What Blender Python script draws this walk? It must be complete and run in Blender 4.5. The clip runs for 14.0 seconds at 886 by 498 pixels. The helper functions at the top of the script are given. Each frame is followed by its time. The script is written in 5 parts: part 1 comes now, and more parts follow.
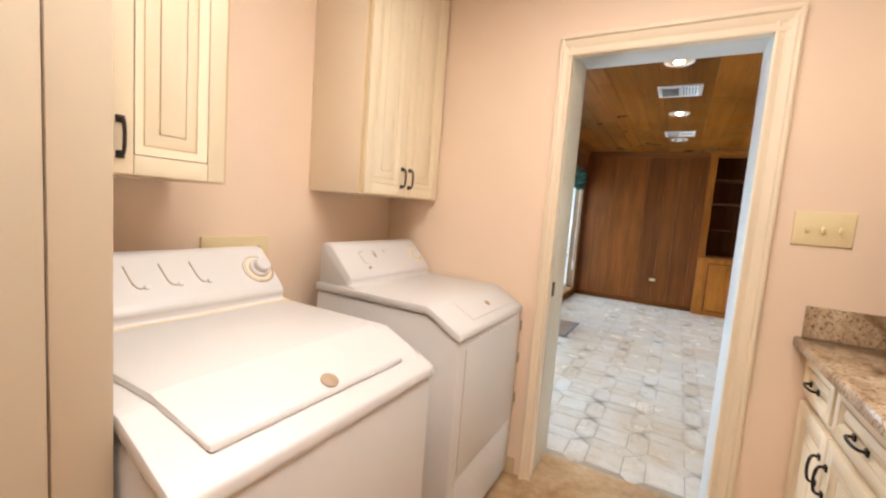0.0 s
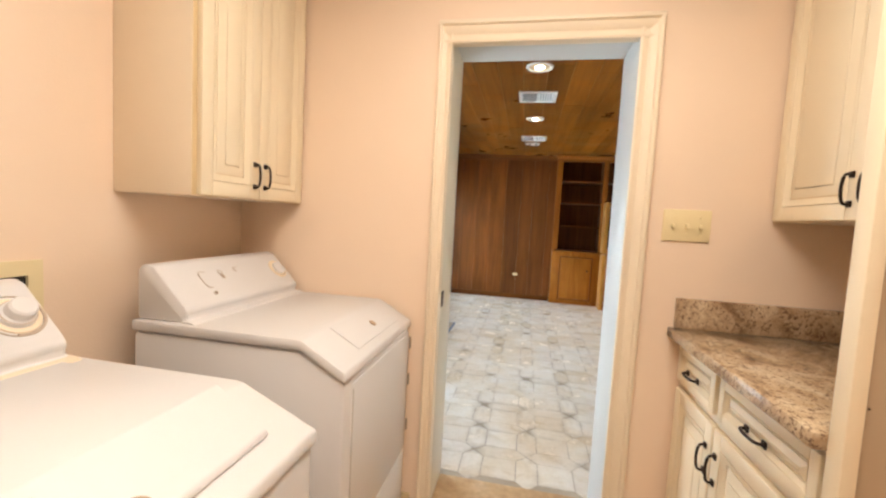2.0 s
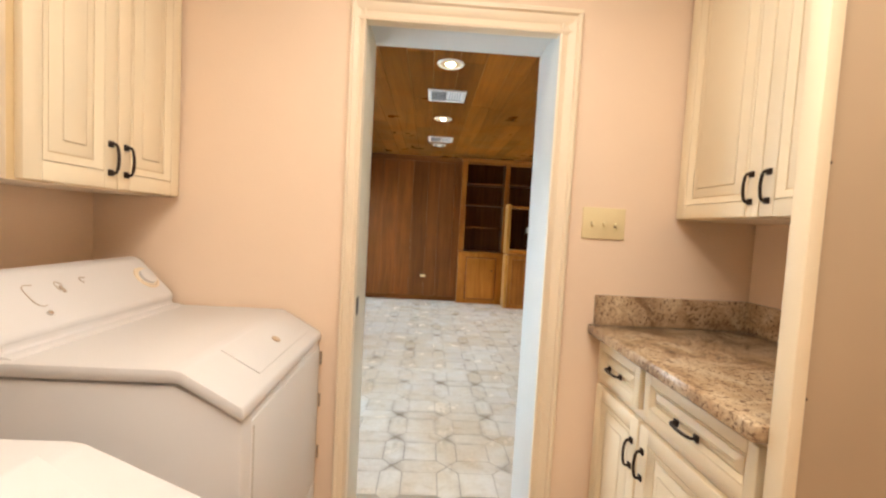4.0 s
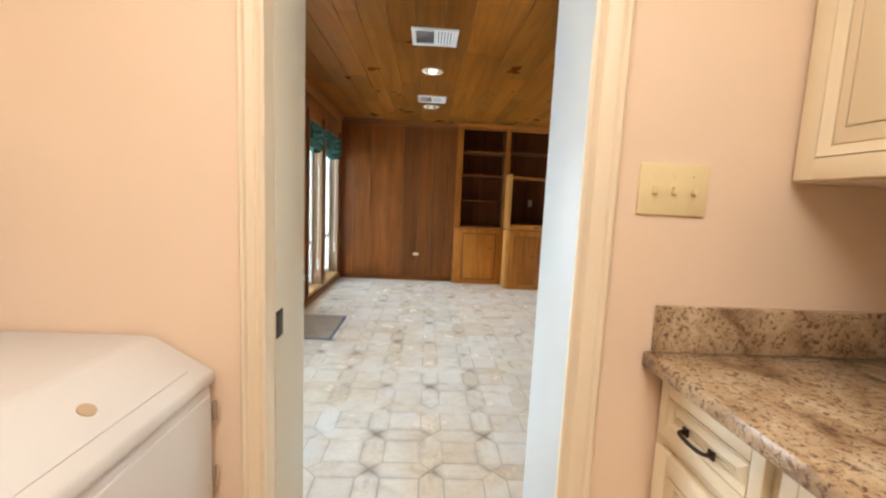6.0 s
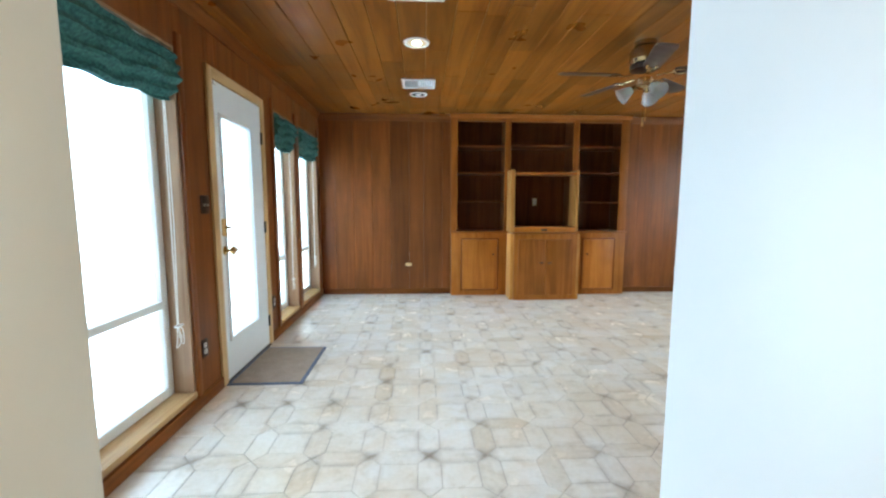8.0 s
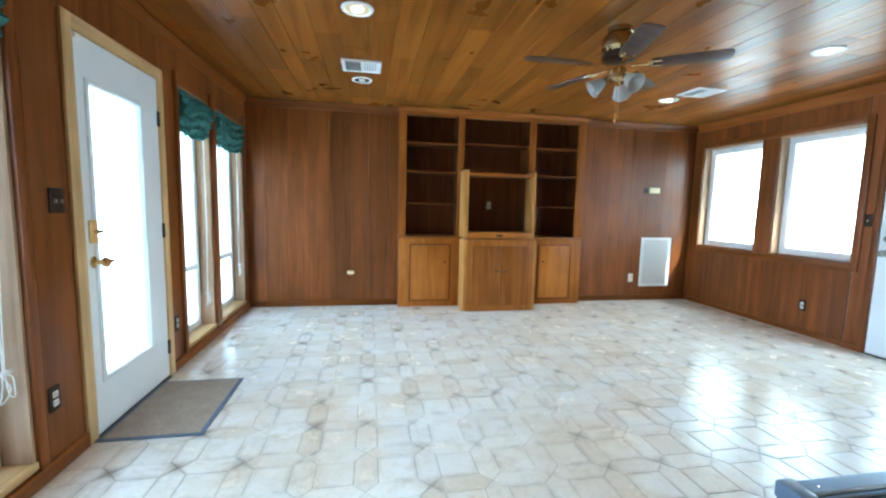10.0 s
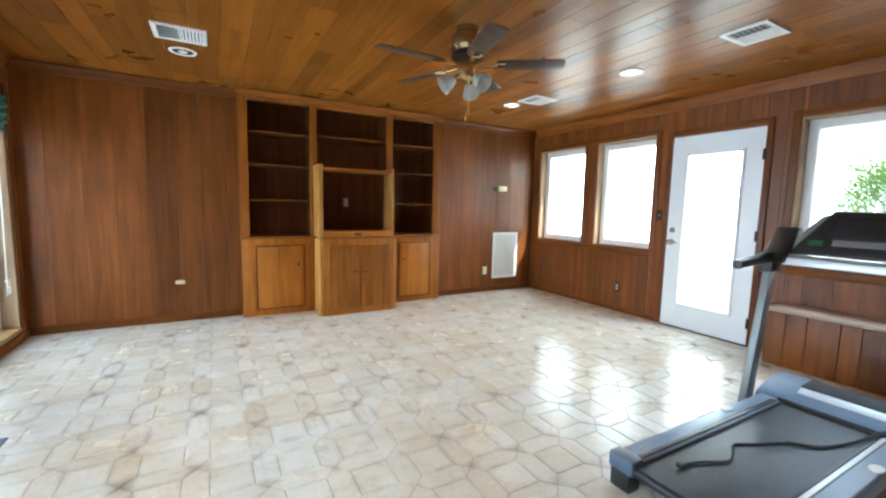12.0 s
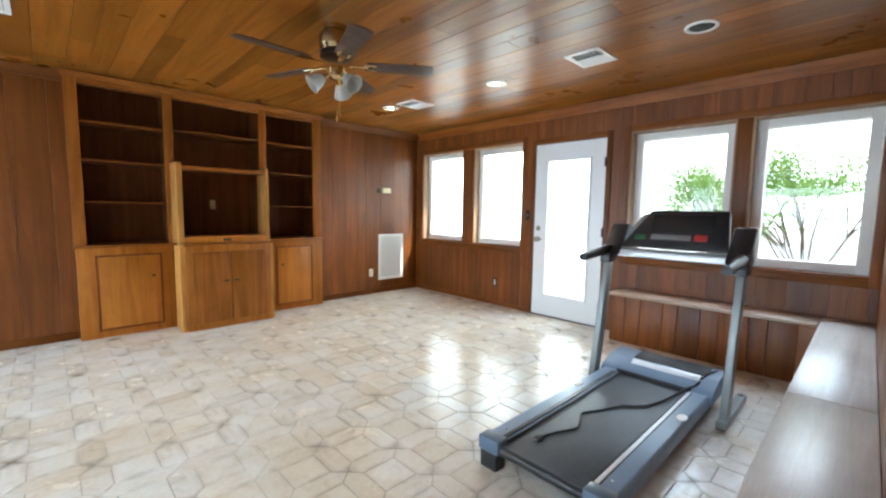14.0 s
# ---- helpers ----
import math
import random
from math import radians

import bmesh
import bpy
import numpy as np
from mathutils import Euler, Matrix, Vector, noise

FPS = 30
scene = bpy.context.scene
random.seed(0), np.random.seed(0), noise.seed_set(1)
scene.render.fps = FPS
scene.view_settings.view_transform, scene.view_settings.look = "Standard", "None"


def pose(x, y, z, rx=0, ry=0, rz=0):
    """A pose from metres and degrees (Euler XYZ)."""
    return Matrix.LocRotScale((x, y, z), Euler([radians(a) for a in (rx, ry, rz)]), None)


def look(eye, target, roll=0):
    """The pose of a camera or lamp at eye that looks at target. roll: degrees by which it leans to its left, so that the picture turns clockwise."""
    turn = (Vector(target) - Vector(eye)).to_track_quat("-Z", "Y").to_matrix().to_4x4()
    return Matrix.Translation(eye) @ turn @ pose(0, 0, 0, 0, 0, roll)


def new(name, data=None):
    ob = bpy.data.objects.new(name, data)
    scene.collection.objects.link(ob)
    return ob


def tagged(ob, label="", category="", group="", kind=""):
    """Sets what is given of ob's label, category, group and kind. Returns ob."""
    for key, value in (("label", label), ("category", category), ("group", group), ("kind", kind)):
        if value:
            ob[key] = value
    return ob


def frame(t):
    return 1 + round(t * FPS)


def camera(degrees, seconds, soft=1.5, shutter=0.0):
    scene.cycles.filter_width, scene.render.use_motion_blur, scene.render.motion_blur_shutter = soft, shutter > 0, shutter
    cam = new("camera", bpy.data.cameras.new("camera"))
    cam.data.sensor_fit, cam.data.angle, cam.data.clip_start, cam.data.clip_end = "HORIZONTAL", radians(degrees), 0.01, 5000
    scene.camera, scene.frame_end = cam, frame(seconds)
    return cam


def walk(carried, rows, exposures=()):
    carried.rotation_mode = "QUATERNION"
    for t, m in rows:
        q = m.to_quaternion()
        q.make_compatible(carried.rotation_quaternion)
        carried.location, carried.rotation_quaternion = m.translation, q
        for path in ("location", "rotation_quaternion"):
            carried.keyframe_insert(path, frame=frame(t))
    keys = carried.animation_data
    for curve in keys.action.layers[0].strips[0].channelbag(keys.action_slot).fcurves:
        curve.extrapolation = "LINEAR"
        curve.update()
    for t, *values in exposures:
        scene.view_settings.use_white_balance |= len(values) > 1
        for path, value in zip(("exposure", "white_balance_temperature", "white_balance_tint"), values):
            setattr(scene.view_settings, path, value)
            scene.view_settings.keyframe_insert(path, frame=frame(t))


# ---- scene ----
cam = camera(94.3, 14.0, soft=2.3)
PATH = [
    (0, (-0.048, 0.707, 1.286), (-1.03, 2.439, 1.093), 4.4),
    (0.5, (-0.086, 0.747, 1.278), (-0.934, 2.55, 1.104), 4.1),
    (1, (-0.131, 0.823, 1.281), (-0.841, 2.685, 1.119), 3.5),
    (1.5, (-0.166, 0.9, 1.284), (-0.729, 2.813, 1.13), 3.1),
    (2, (-0.201, 0.922, 1.293), (-0.589, 2.879, 1.148), 3.1),
    (2.5, (-0.248, 0.915, 1.311), (-0.453, 2.899, 1.164), 3.3),
    (3, (-0.263, 0.912, 1.316), (-0.333, 2.906, 1.176), 3.2),
    (3.5, (-0.262, 0.942, 1.302), (-0.247, 2.938, 1.173), 3.2),
    (3.7, (-0.283, 0.989, 1.275), (-0.212, 2.985, 1.171), 3.3),
    (6, (-0.181, 1.668, 1.269), (-0.096, 3.653, 1.034), 2.6),
    (6.5, (-0.182, 1.877, 1.269), (-0.079, 3.86, 1.031), 1.6),
    (7, (-0.171, 2.084, 1.277), (-0.069, 4.066, 1.028), 0.3),
    (7.2, (-0.17, 2.148, 1.272), (-0.073, 4.131, 1.035), 0.1),
    (9.5, (-0.09, 2.84, 1.254), (0.121, 4.817, 1.043), 1.1),
    (10, (-0.101, 2.919, 1.263), (0.25, 4.877, 1.054), 1.3),
    (10.5, (-0.093, 2.987, 1.268), (0.413, 4.91, 1.058), 1.4),
    (11, (-0.072, 3.043, 1.27), (0.604, 4.913, 1.061), 1.6),
    (11.5, (-0.038, 3.062, 1.269), (0.792, 4.87, 1.059), 1.4),
    (12, (-0.001, 3.066, 1.267), (0.967, 4.804, 1.058), 1.3),
    (12.5, (0.024, 3.052, 1.261), (1.119, 4.713, 1.055), 1.1),
    (13, (0.044, 3.032, 1.26), (1.253, 4.613, 1.057), 1.0),
    (13.5, (0.069, 3.005, 1.256), (1.37, 4.512, 1.061), 1.0),
    (14, (0.077, 2.984, 1.266), (1.459, 4.417, 1.076), 0.9),
]
walk(cam, [(t, look(eye, target, roll)) for t, eye, target, roll in PATH], [(0, 0.68, 5900, 10), (1.5, 0.69, 6120, 10), (2.5, 0.69, 6270, 9), (3.7, 0.7, 6300, 9), (7.2, 0.74, 5800, 6), (9.5, 0.95, 4850, -2), (11, 0.88, 5350, 2), (14, 0.76, 5850, 7)])

# ---- light ----
world = bpy.data.worlds.new("sky")
world.use_nodes = True
scene.world = world
wn = world.node_tree.nodes
sky = wn.new("ShaderNodeTexSky")
sky.sky_type, sky.sun_disc = "NISHITA", False
sky.dust_density = 2.5
sky.sun_elevation, sky.sun_rotation = radians(43.3), radians(149.4)
wn["Background"].inputs[1].default_value = 0.15
world.node_tree.links.new(sky.outputs[0], wn["Background"].inputs[0])


def lamp(name, kind, m, energy, color, **settings):
    data = bpy.data.lights.new(name, kind)
    data.energy, data.color = energy, color
    if kind == "AREA":
        data.shape, data.size, data.size_y = "RECTANGLE", settings["size"], settings["size_y"]
    if kind == "SPOT":
        data.spot_size, data.spot_blend, data.shadow_soft_size = radians(settings["cone"]), 0.6, 0.05
    if kind == "SUN":
        data.angle = radians(settings["angle"])
    ob = new(name, data)
    ob.matrix_world = m
    return ob


lamp("sun", "SUN", look((5.4, -9.13, 10), (0, 0, 0)), 5.0, (1.0, 0.95, 0.87), angle=0.5)
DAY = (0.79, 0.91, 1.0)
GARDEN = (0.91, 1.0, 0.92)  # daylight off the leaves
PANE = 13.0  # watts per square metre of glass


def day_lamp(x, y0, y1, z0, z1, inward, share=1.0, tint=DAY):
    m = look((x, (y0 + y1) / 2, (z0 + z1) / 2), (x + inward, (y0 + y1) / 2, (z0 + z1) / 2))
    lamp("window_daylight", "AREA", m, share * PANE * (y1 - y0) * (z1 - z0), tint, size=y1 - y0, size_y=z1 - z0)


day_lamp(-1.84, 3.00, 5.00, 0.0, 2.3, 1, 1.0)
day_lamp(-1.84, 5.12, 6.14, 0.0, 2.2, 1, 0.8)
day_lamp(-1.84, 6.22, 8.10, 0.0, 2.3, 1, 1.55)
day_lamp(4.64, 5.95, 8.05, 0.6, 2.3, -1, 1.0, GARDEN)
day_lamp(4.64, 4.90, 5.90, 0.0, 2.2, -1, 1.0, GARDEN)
# extra area lamp outdoors, added to brighten bench and treadmill beyond the sky's light
lamp("added_skylight_fill", "AREA", look((6.3, 3.75, 3.3), (3.9, 3.65, 0.5)), 108, DAY, size=2.4, size_y=1.6)
WARM = (1.0, 0.80, 0.58)
lamp("laundry_ceiling_lamp", "AREA", look((-0.2, 1.2, 2.42), (-0.2, 1.2, 0)), 24.6, (1.0, 0.90, 0.78), size=0.9, size_y=1.6)

# ---- materials ----


def material(name, rough=0.5, metal=0.0):
    m = bpy.data.materials.new(name)
    m.use_nodes = True
    bs = m.node_tree.nodes["Principled BSDF"]
    bs.inputs["Roughness"].default_value, bs.inputs["Metallic"].default_value = rough, metal
    return m, m.node_tree.nodes, m.node_tree.links, bs


def coords(n, l, scale, shift=True, source="Object"):
    tc, mp = n.new("ShaderNodeTexCoord"), n.new("ShaderNodeMapping")
    mp.inputs["Scale"].default_value = scale
    l.new(tc.outputs[source], mp.inputs["Vector"])
    if shift:
        info, mul = n.new("ShaderNodeObjectInfo"), n.new("ShaderNodeMath")
        mul.operation, mul.inputs[1].default_value = "MULTIPLY", 37.0
        l.new(info.outputs["Random"], mul.inputs[0])
        l.new(mul.outputs[0], mp.inputs["Location"])
    return mp.outputs[0]


def noise_tex(n, l, vec, scale, detail=4.0, rough=0.55, distort=0.0):
    t = n.new("ShaderNodeTexNoise")
    t.inputs["Scale"].default_value, t.inputs["Detail"].default_value = scale, detail
    t.inputs["Roughness"].default_value, t.inputs["Distortion"].default_value = rough, distort
    l.new(vec, t.inputs["Vector"])
    return t.outputs["Fac"]


def ramp(n, l, fac, stops):
    r = n.new("ShaderNodeValToRGB")
    while len(r.color_ramp.elements) < len(stops):
        r.color_ramp.elements.new(0.5)
    for e, (p, c) in zip(r.color_ramp.elements, stops):
        e.position, e.color = p, (*c, 1)
    l.new(fac, r.inputs[0])
    return r.outputs[0]


def mix(n, l, fac, a, b, mode="MIX"):
    x = n.new("ShaderNodeMix")
    x.data_type, x.blend_type = "RGBA", mode
    for sock, v in ((x.inputs[0], fac), (x.inputs[6], a), (x.inputs[7], b)):
        if isinstance(v, (int, float)):
            sock.default_value = v
        elif isinstance(v, tuple):
            sock.default_value = (*v, 1)
        else:
            l.new(v, sock)
    return x.outputs[2]


def bump(n, l, bs, height, strength, distance=0.01):
    b = n.new("ShaderNodeBump")
    b.inputs["Strength"].default_value, b.inputs["Distance"].default_value = strength, distance
    l.new(height, b.inputs["Height"])
    l.new(b.outputs[0], bs.inputs["Normal"])


def wood(name, dark, mid, light, axis="z", rough=0.35, island=False, vary=0.45, gloss=0.2, coat=0.0):
    """Varnished wood with grain along an axis and a tone of its own for each board."""
    m, n, l, bs = material(name, rough)
    s = {"x": (0.9, 14, 14), "y": (14, 0.9, 14), "z": (14, 14, 0.9)}[axis]
    vec = coords(n, l, s, shift=not island)
    grain = noise_tex(n, l, vec, 1.1, 4, 0.5, 0.8)
    fine = noise_tex(n, l, coords(n, l, tuple(3 * v for v in s), not island), 3.0, 3)
    cloud = noise_tex(n, l, coords(n, l, (1, 1, 1), not island), 2.3, 3)
    col = ramp(n, l, grain, [(0.28, dark), (0.5, mid), (0.75, light)])
    if island:
        src = n.new("ShaderNodeNewGeometry").outputs["Random Per Island"]
    else:
        src = n.new("ShaderNodeObjectInfo").outputs["Random"]
    tone = ramp(n, l, src, [(0.0, (1 - vary,) * 3), (0.5, (1.0, 1.0, 1.0)), (1.0, (1 + vary * 0.8, 1 + vary * 0.7, 1 + vary * 0.55))])
    col = mix(n, l, 1.0, col, tone, "MULTIPLY")
    col = mix(n, l, 0.5, col, ramp(n, l, cloud, [(0.3, (0.62, 0.6, 0.58)), (0.65, (1.15, 1.15, 1.15))]), "MULTIPLY")
    col = mix(n, l, 0.16, col, ramp(n, l, fine, [(0.35, (0.6, 0.55, 0.5)), (0.6, (1.1, 1.1, 1.1))]), "MULTIPLY")
    l.new(col, bs.inputs["Base Color"])
    l.new(ramp(n, l, cloud, [(0.3, (rough * 0.8,) * 3), (0.7, (rough * 1.25,) * 3)]), bs.inputs["Roughness"])
    bs.inputs["Coat Weight"].default_value, bs.inputs["Coat Roughness"].default_value = coat, 0.28
    bump(n, l, bs, fine, 0.08, 0.002)
    bs.inputs["Specular IOR Level"].default_value = gloss
    return m


def paint(name, color, rough=0.5, vary=0.06, texture=60.0, relief=0.05, metal=0.0):
    m, n, l, bs = material(name, rough, metal)
    vec = coords(n, l, (1, 1, 1))
    big, small = noise_tex(n, l, vec, 1.7, 4), noise_tex(n, l, vec, texture, 3)
    lo, hi = tuple(c * (1 - vary) for c in color), tuple(min(1, c * (1 + vary)) for c in color)
    l.new(ramp(n, l, big, [(0.3, lo), (0.7, hi)]), bs.inputs["Base Color"])
    l.new(ramp(n, l, big, [(0.3, (rough * 0.88,) * 3), (0.7, (min(1, rough * 1.12),) * 3)]), bs.inputs["Roughness"])
    bump(n, l, bs, small, relief, 0.003)
    return m


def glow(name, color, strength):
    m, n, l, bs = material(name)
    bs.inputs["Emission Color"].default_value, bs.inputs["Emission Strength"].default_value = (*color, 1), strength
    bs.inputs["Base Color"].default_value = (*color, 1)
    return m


WALL_PAINT = paint("peach_wall_paint", (0.86, 0.672, 0.505), 0.6, 0.03, 90, 0.12)
WHITE_CEIL = paint("ceiling_white", (0.8, 0.78, 0.74), 0.8, 0.03, 70, 0.2)
CREAM = paint("cream_cabinet_paint", (0.83, 0.71, 0.51), 0.42, 0.05, 25, 0.04)
GLAZE = paint("glazed_groove", (0.66, 0.50, 0.28), 0.5, 0.1)
# beige pantry paint, dimmed to offset the strong light of the near ceiling lamp
PANTRY_DIMMED = paint("pantry_paint_dimmed", (0.59, 0.49, 0.36), 0.45, 0.05, 25, 0.04)
# same jamb paint, with the warm laundry light put into its colour
JAMB_WARM_LIT = paint("warm_lit_jamb_paint", (0.68, 0.61, 0.48), 0.36, 0.04, 30, 0.05)
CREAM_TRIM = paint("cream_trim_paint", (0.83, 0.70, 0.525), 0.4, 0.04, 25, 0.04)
# white jamb paint, dimmed to hold back the daylight that falls on it
JAMB_DIMMED = paint("jamb_white_dimmed", (0.58, 0.585, 0.57), 0.34, 0.04, 30, 0.05)
ENAMEL = paint("white_enamel", (0.71, 0.685, 0.67), 0.36, 0.012, 8, 0.01)
ENAMEL_MARK = paint("tan_print", (0.50, 0.40, 0.31), 0.4)
CHROME = paint("worn_chrome", (0.62, 0.58, 0.53), 0.25, 0.1, metal=1.0)
BADGE = paint("worn_badge", (0.46, 0.33, 0.22), 0.4, 0.2)
BLACK_IRON = paint("dark_bronze", (0.035, 0.022, 0.016), 0.4, 0.15, metal=0.6)
BRASS = paint("polished_brass", (0.84, 0.62, 0.26), 0.28, 0.08, metal=0.75)
ANTIQUE = paint("antique_brass", (0.62, 0.50, 0.27), 0.2, 0.2, metal=1.0)
# reflector with the warm lamplight put into its colour
LIT_REFLECTOR = paint("lamplit_reflector", (0.76, 0.62, 0.38), 0.4, 0.05, metal=0.2)
DARK_NICKEL = paint("dark_nickel", (0.30, 0.27, 0.23), 0.3, metal=1.0)
NICKEL = paint("nickel", (0.55, 0.50, 0.42), 0.3, metal=1.0)
IVORY = paint("ivory_plastic", (0.80, 0.66, 0.38), 0.4, 0.03)
WHITE_PL = paint("white_plastic", (0.78, 0.76, 0.72), 0.4, 0.03)
DOOR_WHITE = paint("white_door_paint", (0.80, 0.82, 0.83), 0.35, 0.03, 40, 0.04)
BLACK_PL = paint("black_plastic", (0.018, 0.018, 0.02), 0.38, 0.2, 120, 0.08)
SILVER_PL = paint("silver_blue_plastic", (0.21, 0.295, 0.415), 0.35, 0.06, 150, 0.05)
CAP_GREY = paint("dark_blue_grey_plastic", (0.085, 0.12, 0.175), 0.35, 0.06, 150, 0.05)
POST_GREY = paint("grey_steel_paint", (0.25, 0.27, 0.265), 0.35, 0.05, metal=0.3)
DARK_GLOSS = paint("dark_display", (0.02, 0.022, 0.024), 0.12, 0.1)
DARK = paint("dark_void", (0.015, 0.014, 0.013), 0.7)
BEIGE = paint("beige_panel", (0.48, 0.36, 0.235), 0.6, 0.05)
RED_PL = paint("red_key", (0.40, 0.035, 0.03), 0.4)
BRIGHT_ALU = paint("bright_aluminium", (0.80, 0.82, 0.85), 0.38, 0.06, metal=0.35)
GREEN_PL = paint("green_key", (0.02, 0.13, 0.05), 0.4)
SEAM_GREY = paint("pale_seam", (0.52, 0.48, 0.43), 0.5)
GREY_PRINT = paint("grey_label", (0.17, 0.165, 0.165), 0.5)
CORD_WHITE = paint("white_cord", (0.72, 0.70, 0.64), 0.8)
RUBBER = paint("black_rubber", (0.02, 0.02, 0.021), 0.6)
BACKDROP_GLOW = glow("backdrop_glow", (0.93, 0.97, 0.95), 2.2)
GLASS_LIT = glow("lit_bulb", (1.0, 0.82, 0.52), 12.0)

PANEL = wood("wall_panel_wood", (0.132, 0.037, 0.0052), (0.192, 0.057, 0.0080), (0.248, 0.082, 0.0135), "z", 0.40, vary=0.24, gloss=0.36)
PANEL_H = wood("panel_trim_wood", (0.11, 0.032, 0.005), (0.165, 0.051, 0.008), (0.22, 0.076, 0.014), "x", 0.42, vary=0.15)
PANEL_Y = wood("panel_trim_wood_side", (0.13, 0.038, 0.006), (0.19, 0.06, 0.0095), (0.25, 0.087, 0.016), "y", 0.42, vary=0.15)
CEIL_WOOD = wood("ceiling_wood", (0.165, 0.053, 0.0068), (0.25, 0.086, 0.0105), (0.32, 0.122, 0.017), "y", 0.33, island=True, vary=0.34, gloss=0.22)
CASE_V = wood("bookcase_wood", (0.19, 0.058, 0.008), (0.28, 0.092, 0.0135), (0.35, 0.128, 0.022), "z", 0.38, vary=0.12)
CASE_H = wood("bookcase_wood_rail", (0.19, 0.058, 0.008), (0.28, 0.092, 0.0135), (0.35, 0.128, 0.022), "x", 0.38, vary=0.12)
# case wood inside the bays, with the shade of the recess in its colour
CASE_SHADED = wood("bookcase_shaded_wood", (0.075, 0.021, 0.0035), (0.115, 0.034, 0.006), (0.16, 0.05, 0.0095), "z", 0.4, vary=0.1)
CASE_BASE = wood("bookcase_base_wood", (0.28, 0.088, 0.011), (0.38, 0.132, 0.018), (0.45, 0.175, 0.029), "z", 0.38, vary=0.08)
MOULDING = wood("moulding_wood", (0.16, 0.046, 0.007), (0.235, 0.072, 0.011), (0.30, 0.10, 0.018), "z", 0.4, vary=0.1)
MOULDING_Y = wood("crown_wood", (0.19, 0.056, 0.009), (0.275, 0.088, 0.015), (0.34, 0.125, 0.024), "y", 0.4, vary=0.1)
# shelves likewise carry the shade of the bays in a darker wood tone
SHELF_SHADED = wood("shelf_shaded_wood", (0.10, 0.030, 0.005), (0.155, 0.049, 0.008), (0.21, 0.07, 0.013), "x", 0.4, vary=0.1)
DOOR_WOOD = wood("cabinet_door_wood", (0.36, 0.118, 0.014), (0.46, 0.165, 0.022), (0.53, 0.212, 0.035), "z", 0.35, vary=0.1, coat=0.1)
OAK_EDGE = wood("raw_edge_wood", (0.36, 0.155, 0.03), (0.47, 0.22, 0.05), (0.55, 0.29, 0.085), "z", 0.4, vary=0.1)
PINE = wood("pine_casing", (0.50, 0.31, 0.12), (0.62, 0.42, 0.19), (0.70, 0.50, 0.26), "z", 0.4, vary=0.1)
PINE_Y = wood("pine_sill", (0.42, 0.25, 0.10), (0.55, 0.36, 0.16), (0.63, 0.44, 0.22), "y", 0.4, vary=0.1)
LINER = wood("window_liner_wood", (0.26, 0.15, 0.08), (0.36, 0.23, 0.13), (0.44, 0.3, 0.18), "z", 0.4, vary=0.1)
# worn seat boards, whitened to carry the window sheen in their base colour
BENCH_SHEEN_WOOD = wood("bench_sheen_wood", (0.60, 0.53, 0.46), (0.72, 0.66, 0.60), (0.78, 0.74, 0.69), "x", 0.45, vary=0.1, coat=0.9)
BENCH_SHEEN_WOOD.node_tree.nodes["Principled BSDF"].inputs["Coat Roughness"].default_value = 0.3
BENCH_WOOD_Y = wood("ledge_wood", (0.38, 0.27, 0.18), (0.52, 0.40, 0.30), (0.62, 0.50, 0.39), "y", 0.4, vary=0.15, coat=0.7)
BLADE = wood("fan_blade_wood", (0.045, 0.028, 0.022), (0.07, 0.045, 0.036), (0.1, 0.065, 0.05), "x", 0.35, vary=0.1)


